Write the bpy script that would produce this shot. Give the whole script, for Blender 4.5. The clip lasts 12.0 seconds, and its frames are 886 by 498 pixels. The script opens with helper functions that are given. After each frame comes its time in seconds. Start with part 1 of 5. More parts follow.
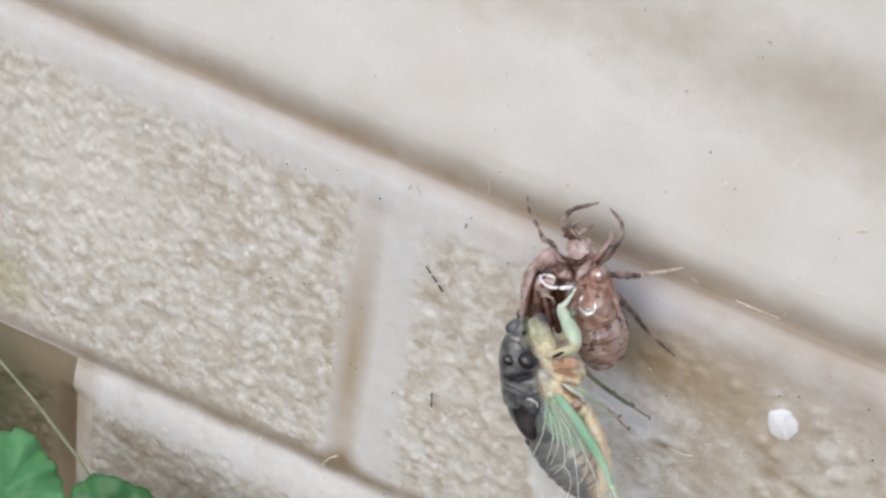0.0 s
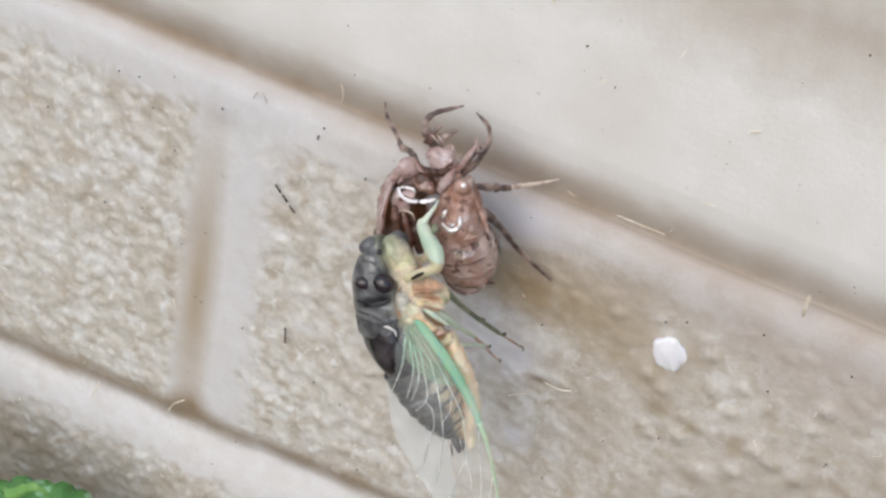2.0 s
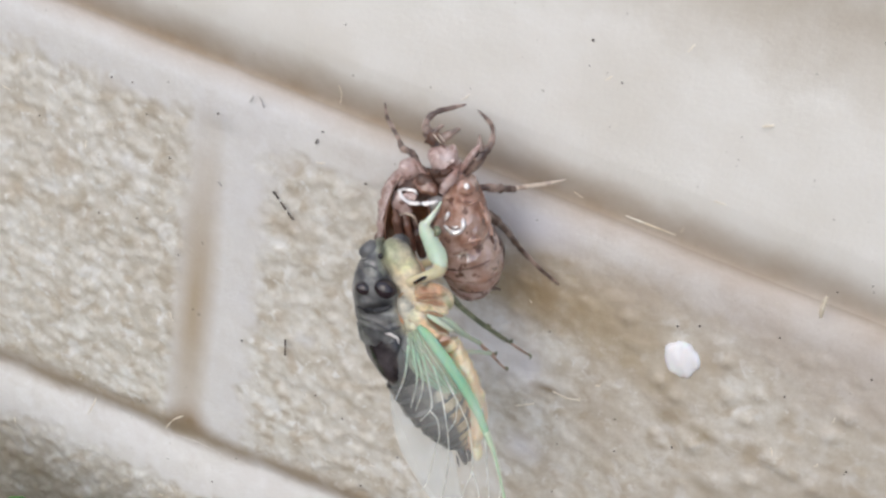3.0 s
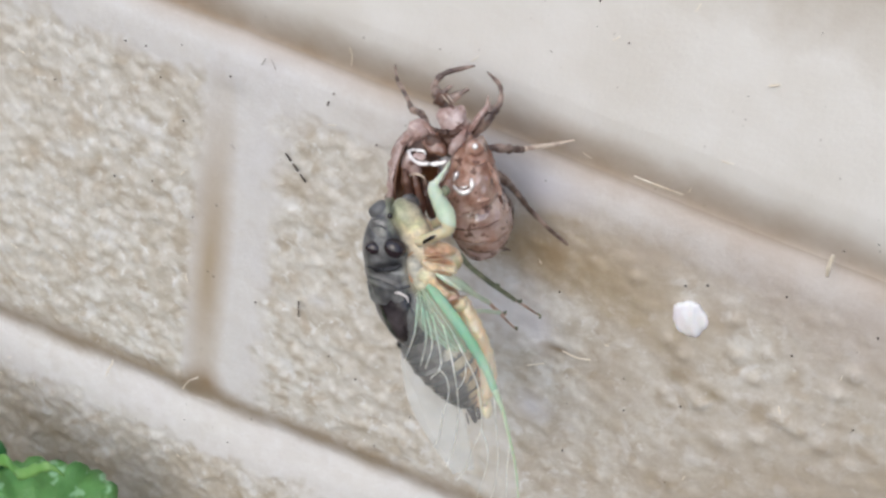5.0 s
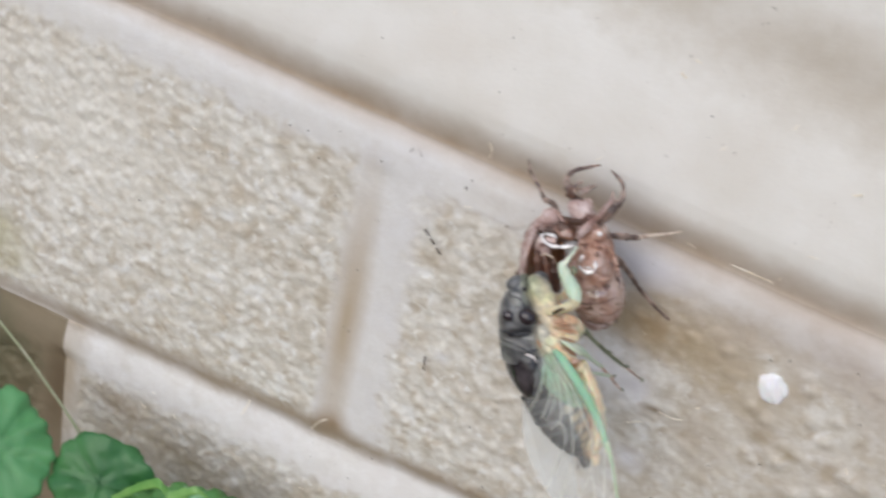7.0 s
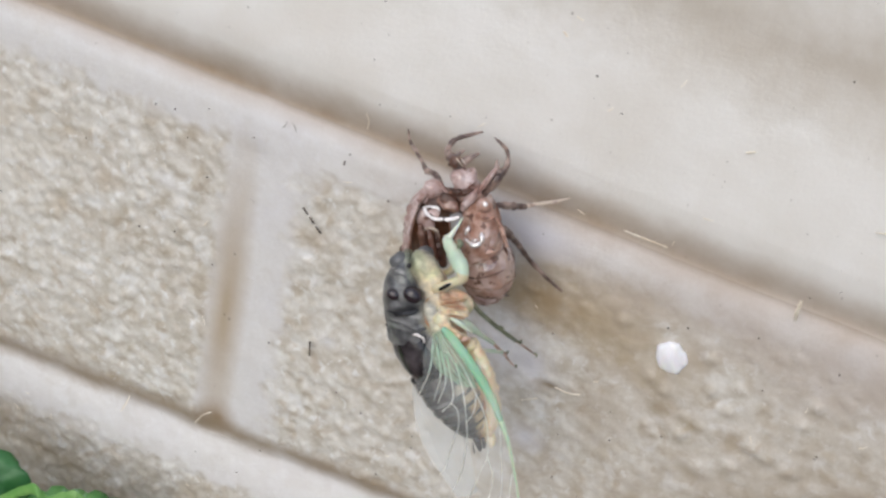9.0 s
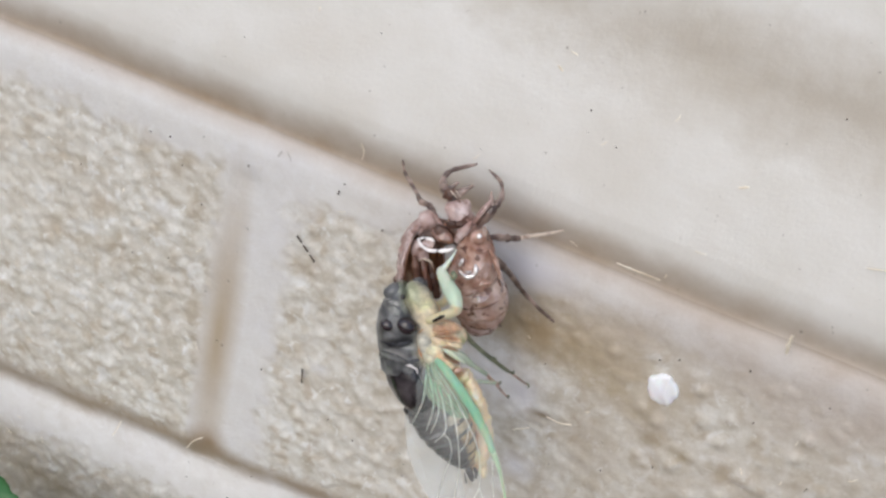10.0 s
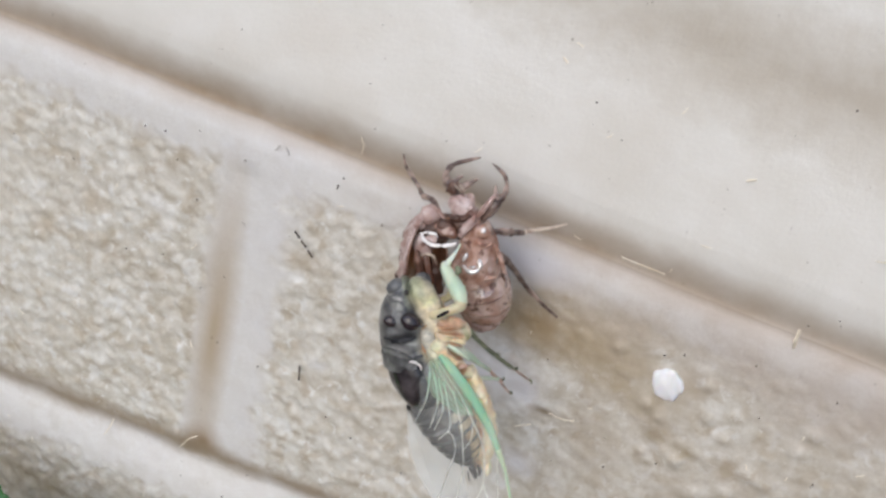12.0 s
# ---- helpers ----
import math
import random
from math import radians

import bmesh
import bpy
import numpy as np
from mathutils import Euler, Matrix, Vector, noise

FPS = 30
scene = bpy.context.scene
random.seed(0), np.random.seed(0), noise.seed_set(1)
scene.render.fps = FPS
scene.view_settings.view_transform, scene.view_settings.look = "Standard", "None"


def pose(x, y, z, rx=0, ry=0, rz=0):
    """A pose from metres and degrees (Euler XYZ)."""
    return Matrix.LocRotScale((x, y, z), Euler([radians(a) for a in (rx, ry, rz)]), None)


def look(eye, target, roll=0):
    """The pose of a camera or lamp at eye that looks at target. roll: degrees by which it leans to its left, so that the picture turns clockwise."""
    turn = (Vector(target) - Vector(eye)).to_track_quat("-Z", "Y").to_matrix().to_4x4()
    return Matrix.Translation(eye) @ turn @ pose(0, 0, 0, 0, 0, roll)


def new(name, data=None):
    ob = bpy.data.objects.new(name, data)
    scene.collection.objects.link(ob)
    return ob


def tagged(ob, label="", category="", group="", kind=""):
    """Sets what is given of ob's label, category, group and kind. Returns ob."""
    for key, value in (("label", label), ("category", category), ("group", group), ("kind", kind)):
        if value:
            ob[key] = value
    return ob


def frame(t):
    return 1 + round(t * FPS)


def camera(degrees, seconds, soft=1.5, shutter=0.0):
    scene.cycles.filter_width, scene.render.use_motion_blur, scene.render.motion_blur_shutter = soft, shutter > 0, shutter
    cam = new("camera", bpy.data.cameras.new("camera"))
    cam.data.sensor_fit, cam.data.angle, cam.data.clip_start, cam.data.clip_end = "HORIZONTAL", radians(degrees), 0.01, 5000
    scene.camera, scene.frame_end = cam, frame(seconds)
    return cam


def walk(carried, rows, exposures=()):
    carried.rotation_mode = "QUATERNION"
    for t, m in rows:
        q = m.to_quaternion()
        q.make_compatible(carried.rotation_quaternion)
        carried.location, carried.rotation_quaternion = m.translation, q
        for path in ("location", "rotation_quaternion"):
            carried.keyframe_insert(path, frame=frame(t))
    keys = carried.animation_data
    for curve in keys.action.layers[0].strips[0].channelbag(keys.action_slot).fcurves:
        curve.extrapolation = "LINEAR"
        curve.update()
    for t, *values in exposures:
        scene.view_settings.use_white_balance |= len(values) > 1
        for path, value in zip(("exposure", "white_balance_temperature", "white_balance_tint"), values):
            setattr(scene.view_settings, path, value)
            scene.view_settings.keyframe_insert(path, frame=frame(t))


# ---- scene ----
# Camera: a phone held by hand about 20 cm before the wall, looking down at it.
cam = camera(30.0, 12.0, soft=2.7, shutter=0.5)
PATH = [
    (0, (0.09602, -0.18946, 0.30106), (0.03038, -0.04015, 0.18531), 9.76),
    (0.3, (0.09822, -0.18211, 0.29269), (0.02797, -0.03333, 0.17899), 9.02),
    (0.5, (0.09360, -0.17778, 0.29154), (0.02267, -0.02868, 0.17868), 9.05),
    (1, (0.09426, -0.17471, 0.28078), (0.03774, -0.02432, 0.16166), 11.73),
    (1.5, (0.09752, -0.17099, 0.27961), (0.04400, -0.01927, 0.16080), 11.93),
    (2, (0.09557, -0.17032, 0.28157), (0.04249, -0.01723, 0.16432), 12.05),
    (2.5, (0.09747, -0.16920, 0.28096), (0.04632, -0.01484, 0.16454), 11.80),
    (3, (0.09517, -0.16636, 0.27539), (0.04017, -0.01202, 0.16069), 11.08),
    (3.2, (0.09572, -0.16533, 0.27345), (0.04247, -0.01005, 0.15920), 11.25),
    (4.8, (0.09740, -0.16756, 0.27490), (0.04274, -0.01546, 0.15709), 11.50),
    (5, (0.09792, -0.16762, 0.27558), (0.04149, -0.01621, 0.15772), 10.53),
    (5.5, (0.09891, -0.17998, 0.27961), (0.04206, -0.03122, 0.15862), 9.75),
    (5.8, (0.10576, -0.18971, 0.28741), (0.04622, -0.04437, 0.16360), 9.57),
    (6, (0.10156, -0.19378, 0.29185), (0.05286, -0.04254, 0.17037), 13.27),
    (6.5, (0.10121, -0.19747, 0.30083), (0.04474, -0.04347, 0.18640), 12.59),
    (7, (0.09502, -0.19990, 0.29526), (0.03315, -0.04689, 0.18231), 12.34),
    (7.2, (0.09001, -0.19924, 0.29299), (0.02905, -0.04668, 0.17893), 11.49),
    (7.4, (0.08944, -0.19658, 0.28429), (0.03226, -0.04238, 0.17047), 12.28),
    (7.5, (0.09091, -0.19469, 0.28625), (0.03525, -0.04084, 0.17123), 12.22),
    (7.7, (0.09354, -0.18644, 0.28671), (0.04028, -0.03096, 0.17275), 12.47),
    (9.3, (0.09387, -0.19043, 0.28972), (0.04492, -0.03251, 0.17717), 12.54),
    (9.5, (0.09403, -0.19038, 0.29085), (0.04617, -0.03205, 0.17842), 12.84),
    (10, (0.09219, -0.19013, 0.29083), (0.04303, -0.03125, 0.17975), 12.97),
    (10.5, (0.09164, -0.18834, 0.28726), (0.04630, -0.02832, 0.17618), 13.70),
    (11, (0.08969, -0.18824, 0.28902), (0.04277, -0.02722, 0.18007), 13.36),
    (11.5, (0.08913, -0.18722, 0.29006), (0.04294, -0.02677, 0.17996), 13.19),
    (12, (0.08771, -0.18951, 0.28817), (0.04183, -0.02945, 0.17738), 13.42),
]
walk(cam, [(t, look(eye, target, roll)) for t, eye, target, roll in PATH], exposures=[(0.0, -0.02, 5960, 8), (0.5, -0.02, 5960, 8), (1.0, 0.0, 5960, 8), (5.0, 0.02, 5960, 8), (5.5, 0.08, 5960, 8), (5.8, 0.17, 5950, 8), (6.0, 0.23, 5940, 8), (6.3, 0.06, 5960, 8), (6.5, 0.03, 5960, 8), (7.0, 0.0, 5960, 8), (12.0, -0.02, 5960, 8)])

# ---- light: an open, softly overcast sky with a broad bright part to the upper left ----
world = bpy.data.worlds.new("sky")
scene.world = world
world.use_nodes = True
SUN_DIR = Vector((-0.10, -0.85, 0.72)).normalized()
nt = world.node_tree
sky = nt.nodes.new("ShaderNodeTexSky")
sky.sky_type, sky.sun_disc = "NISHITA", False
sky.sun_elevation = math.asin(SUN_DIR.z)
sky.sun_rotation = math.atan2(SUN_DIR.x, SUN_DIR.y)
sky.dust_density, sky.ozone_density, sky.air_density = 4.0, 1.0, 1.0
nt.links.new(sky.outputs[0], nt.nodes["Background"].inputs[0])
nt.nodes["Background"].inputs[1].default_value = 0.125
sun = new("sun", bpy.data.lights.new("sun", "SUN"))
sun.data.energy, sun.data.angle, sun.data.color = 0.905, radians(115), (0.985, 0.99, 0.98)
sun.matrix_world = look(SUN_DIR * 5, (0, 0, 0))

MM = 0.001
CRACK = 0.165   # height of the joint that the insect clings to
PITCH = 0.0677  # one course


# ---- helpers ----
def ramp(nodes, links, src, stops):
    r = nodes.new("ShaderNodeValToRGB")
    els = r.color_ramp.elements
    while len(els) < len(stops):
        els.new(0.5)
    for e, (p, c) in zip(els, stops):
        e.position, e.color = p, (*c, 1) if len(c) == 3 else c
    links.new(src, r.inputs[0])
    return r.outputs[0]


def noise_tex(nodes, links, coord, scale, detail=4, rough=0.55, distortion=0.0):
    n = nodes.new("ShaderNodeTexNoise")
    n.inputs["Scale"].default_value, n.inputs["Detail"].default_value = scale, detail
    n.inputs["Roughness"].default_value, n.inputs["Distortion"].default_value = rough, distortion
    links.new(coord, n.inputs["Vector"])
    return n.outputs["Fac"]


def mix(nodes, links, fac, a, b):
    m = nodes.new("ShaderNodeMix")
    m.data_type = "RGBA"
    for sock, v in ((m.inputs[0], fac), (m.inputs[6], a), (m.inputs[7], b)):
        if isinstance(v, tuple):
            sock.default_value = (*v, 1)
        elif isinstance(v, (int, float)):
            sock.default_value = v
        else:
            links.new(v, sock)
    return m.outputs[2]


def material(name, col, col2=None, scale=300.0, lo=0.4, hi=0.65, rough=0.5, bump=0.0, bump_scale=900.0, bump_mm=0.15,
             coat=0.0, sss=0.0, alpha=1.0, speck=None, speck_scale=1500.0, speck_at=0.66, spec=0.5, trans=0.0, wet=1.5, patchy=0.0):
    """A surface of two colours in patches, with fine specks and relief; scales are per metre."""
    m = bpy.data.materials.new(name)
    m.use_nodes = True
    nodes, links = m.node_tree.nodes, m.node_tree.links
    bsdf = nodes["Principled BSDF"]
    co = nodes.new("ShaderNodeTexCoord").outputs["Object"]
    out = None
    if col2:
        f = ramp(nodes, links, noise_tex(nodes, links, co, scale, 5), [(lo, (0, 0, 0)), (hi, (1, 1, 1))])
        out = mix(nodes, links, f, col, col2)
    if speck:
        f = ramp(nodes, links, noise_tex(nodes, links, co, speck_scale, 2), [(speck_at, (0, 0, 0)), (speck_at + 0.06, (1, 1, 1))])
        out = mix(nodes, links, f, out if out is not None else col, speck)
    if out is None:
        bsdf.inputs["Base Color"].default_value = (*col, 1)
    else:
        links.new(out, bsdf.inputs["Base Color"])
    bsdf.inputs["Roughness"].default_value = rough
    bsdf.inputs["Specular IOR Level"].default_value = spec
    bsdf.inputs["Coat Weight"].default_value = coat
    bsdf.inputs["Coat Roughness"].default_value = 0.08
    bsdf.inputs["Coat IOR"].default_value = wet
    if patchy:
        links.new(ramp(nodes, links, noise_tex(nodes, links, co, patchy, 2), [(0.47, (0.05,) * 3), (0.58, (coat,) * 3)]), bsdf.inputs["Coat Weight"])
    bsdf.inputs["Alpha"].default_value = alpha
    bsdf.inputs["Transmission Weight"].default_value = trans
    if sss:
        bsdf.inputs["Subsurface Weight"].default_value = sss
        bsdf.inputs["Subsurface Radius"].default_value = (0.003, 0.0018, 0.001)
        bsdf.inputs["Subsurface Scale"].default_value = 0.5
    if bump:
        b = nodes.new("ShaderNodeBump")
        b.inputs["Strength"].default_value, b.inputs["Distance"].default_value = bump, bump_mm * MM
        links.new(noise_tex(nodes, links, co, bump_scale, 5, 0.6), b.inputs["Height"])
        links.new(b.outputs[0], bsdf.inputs["Normal"])
    return m


def link_mesh(name, bm, mat, smooth=True):
    me = bpy.data.meshes.new(name)
    bmesh.ops.recalc_face_normals(bm, faces=bm.faces)
    bm.to_mesh(me)
    bm.free()
    for m in mat if isinstance(mat, (list, tuple)) else [mat]:
        me.materials.append(m)
    if smooth:
        me.polygons.foreach_set("use_smooth", [True] * len(me.polygons))
    return new(name, me)


def part(name, bm, mat, parent, label="", smooth=True):
    ob = link_mesh(name, bm, mat, smooth)
    ob.parent = parent
    return tagged(ob, label) if label else ob


def thing(name, bm, mat, label, category, group="", kind="", smooth=True):
    return tagged(link_mesh(name, bm, mat, smooth), label, category, group, kind)


def curve_through(pts, n):
    """n points on a smooth line through pts; each point may carry more than three values."""
    p = np.array(pts, float)
    if len(p) == 2:
        return p[0] + (p[1] - p[0]) * np.linspace(0, 1, n)[:, None]
    q = np.vstack([2 * p[0] - p[1], p, 2 * p[-1] - p[-2]])
    out = []
    for s in np.linspace(0, len(p) - 1 - 1e-9, n):
        i, f = int(s), s - int(s)
        a, b, c, d = q[i:i + 4]
        out.append(0.5 * (2 * b + (c - a) * f + (2 * a - 5 * b + 4 * c - d) * f**2 + (3 * b - a - 3 * c + d) * f**3))
    return np.array(out)


def skin(bm, rings, closed=True, caps=True):
    """Faces between rings of places."""
    vs = [[bm.verts.new(p) for p in r] for r in rings]
    n = len(vs[0])
    for a, b in zip(vs, vs[1:]):
        for i in range(n if closed else n - 1):
            j = (i + 1) % n
            bm.faces.new((a[i], a[j], b[j], b[i]))
    if caps and closed:
        for r in (vs[0], vs[-1]):
            c = bm.verts.new(sum((v.co for v in r), Vector()) / n)
            for i in range(n):
                bm.faces.new((r[i], r[(i + 1) % n], c))
    return vs


def tube(bm, pts, n=8, steps=None, wobble=0.0):
    """A round rod through (x, y, z, radius) in mm."""
    p = curve_through(pts, steps or 6 * len(pts)).tolist()
    rings = []
    for i, (x, y, z, r) in enumerate(p):
        way = (Vector(p[min(i + 1, len(p) - 1)][:3]) - Vector(p[max(i - 1, 0)][:3])).normalized()
        s = way.cross(Vector((0.2, 0.35, 0.9))).normalized()
        d = way.cross(s)
        r = max(r, 0.01) * (1 + wobble * noise.noise(Vector((x, y, z)) * 1.5))
        rings.append([(Vector((x, y, z)) + r * (math.cos(a) * s + math.sin(a) * d)) * MM for a in (2 * math.pi * k / n for k in range(n))])
    skin(bm, rings)
    return bm


def loft(bm, pts, n=28, steps=40, arc=(0, 360), grow=0.0, rough=0.0, freq=0.6, seed=0.0, ribs=0, rib=0.0, caps=True):
    """A body along (x, y, z, half_width, half_depth) in mm in its own picture plane: width lies across its line, depth towards z."""
    p = curve_through(pts, steps).tolist()
    full = arc == (0, 360)
    rings = []
    for i, (x, y, z, a, b) in enumerate(p):
        way = Vector(p[min(i + 1, len(p) - 1)][:3]) - Vector(p[max(i - 1, 0)][:3])
        s = Vector((way.y, -way.x, 0)).normalized()
        if s.x < 0:
            s = -s
        d = way.normalized().cross(s)
        if d.z < 0:
            d = -d
        swell = 1 + rib * math.sin(2 * math.pi * ribs * i / (steps - 1)) if ribs else 1
        ring = []
        for k in range(n if full else n + 1):
            th = radians(arc[0] + (arc[1] - arc[0]) * k / n)
            q = Vector((x, y, z)) + (max(a, 0.02) * swell + grow) * math.cos(th) * s + (max(b, 0.02) * swell + grow) * math.sin(th) * d
            if rough:
                q += rough * noise.noise(q * freq + Vector((seed, 0, 0))) * (q - Vector((x, y, z))).normalized()
            ring.append(q * MM)
        rings.append(ring)
    skin(bm, rings, closed=full, caps=caps)
    return bm


def ball(bm, x, y, z, a, b, c, n=20, turn=0.0, rough=0.0):
    """An ellipsoid with half axes a, b, c in mm, turned in its plane."""
    m = pose(x * MM, y * MM, z * MM, 0, 0, turn) @ Matrix.Diagonal((a * MM, b * MM, c * MM, 1))
    made = bmesh.ops.create_uvsphere(bm, u_segments=n, v_segments=n // 2 + 2, radius=1.0, matrix=m)["verts"]
    if rough:
        for v in made:
            v.co += v.co.normalized() * rough * MM * noise.noise(v.co * 900)
    return bm


def thicken(ob, mm, offset=0.0):
    mod = ob.modifiers.new("thickness", "SOLIDIFY")
    mod.thickness, mod.offset = mm * MM, offset
    return ob


def melt(ob, mm, passes=6):
    """Grows the pieces of a mesh together into one soft skin."""
    m = ob.modifiers.new("skin", "REMESH")
    m.mode, m.voxel_size, m.use_smooth_shade = "VOXEL", mm * MM, True
    m = ob.modifiers.new("soften", "SMOOTH")
    m.factor, m.iterations = 0.6, passes
    return ob


# ---- materials ----
def painted_masonry(name, base, pale, tan, tan_amount, grain, blot=None, margin=None, flecks=True):
    m = bpy.data.materials.new(name)
    m.use_nodes = True
    nodes, links = m.node_tree.nodes, m.node_tree.links
    bsdf = nodes["Principled BSDF"]
    geo = nodes.new("ShaderNodeNewGeometry").outputs["Position"]
    c = mix(nodes, links, ramp(nodes, links, noise_tex(nodes, links, geo, grain, 5, 0.6), [(0.34, (0, 0, 0)), (0.66, (1, 1, 1))]), base, pale)
    f = ramp(nodes, links, noise_tex(nodes, links, geo, 45, 6, 0.65, 0.6), [(0.45, (0, 0, 0)), (0.75, (tan_amount,) * 3)])
    c = mix(nodes, links, f, c, tan)
    f = ramp(nodes, links, noise_tex(nodes, links, geo, grain * 0.8, 3, 0.5, 0.4), [(0.52, (0, 0, 0)), (0.72, (tan_amount * 1.2,) * 3)])
    c = mix(nodes, links, f, c, tan)
    for scale, at, colour, amount in ((560, 0.60, (0.80, 0.80, 0.80), 0.6), (250, 0.58, (0.78, 0.78, 0.78), 0.55), (230, 0.60, (0.42, 0.345, 0.25), 0.55)) if margin and flecks else ():
        f = ramp(nodes, links, noise_tex(nodes, links, geo, scale, 3, 0.6, 0.5), [(at, (0, 0, 0)), (at + 0.08, (amount,) * 3)])
        c = mix(nodes, links, f, c, colour)
    if margin:
        at = nodes.new("ShaderNodeAttribute")
        at.attribute_name = "margin"
        k = nodes.new("ShaderNodeMath")
        k.operation = "MULTIPLY"
        links.new(at.outputs["Fac"], k.inputs[0])
        k.inputs[1].default_value = 0.8
        c = mix(nodes, links, k.outputs[0], c, mix(nodes, links, noise_tex(nodes, links, geo, 90, 4), margin, pale))
    for (px, py, pz), (rx, ry, rz, *lean), colour, amount, rag in blot or ():
        mp = nodes.new("ShaderNodeMapping")
        mp.vector_type = "TEXTURE"
        mp.inputs["Location"].default_value, mp.inputs["Scale"].default_value = (px, py, pz), (rx, ry, rz)
        mp.inputs["Rotation"].default_value = (0, radians(sum(lean)), 0)
        links.new(geo, mp.inputs["Vector"])
        n = nodes.new("ShaderNodeVectorMath")
        n.operation = "LENGTH"
        links.new(mp.outputs[0], n.inputs[0])
        a = nodes.new("ShaderNodeMath")
        a.operation = "MULTIPLY_ADD"
        links.new(noise_tex(nodes, links, geo, 120, 5, 0.6), a.inputs[0])
        a.inputs[1].default_value = rag
        links.new(n.outputs["Value"], a.inputs[2])
        f = ramp(nodes, links, a.outputs[0], [(0.5 * rag + 0.05, (amount,) * 3), (0.5 * rag + 0.85, (0, 0, 0))])
        c = mix(nodes, links, f, c, colour)
    f = ramp(nodes, links, noise_tex(nodes, links, geo, 900, 2, 0.5), [(0.74, (0, 0, 0)), (0.8, (0.7, 0.7, 0.7))])
    c = mix(nodes, links, f, c, (0.2, 0.17, 0.14))
    links.new(c, bsdf.inputs["Base Color"])
    bsdf.inputs["Roughness"].default_value = 0.5
    bsdf.inputs["Specular IOR Level"].default_value = 0.35
    b = nodes.new("ShaderNodeBump")
    b.inputs["Strength"].default_value, b.inputs["Distance"].default_value = 0.5, 0.15 * MM
    links.new(noise_tex(nodes, links, geo, 1400, 4, 0.6), b.inputs["Height"])
    links.new(b.outputs[0], bsdf.inputs["Normal"])
    return m


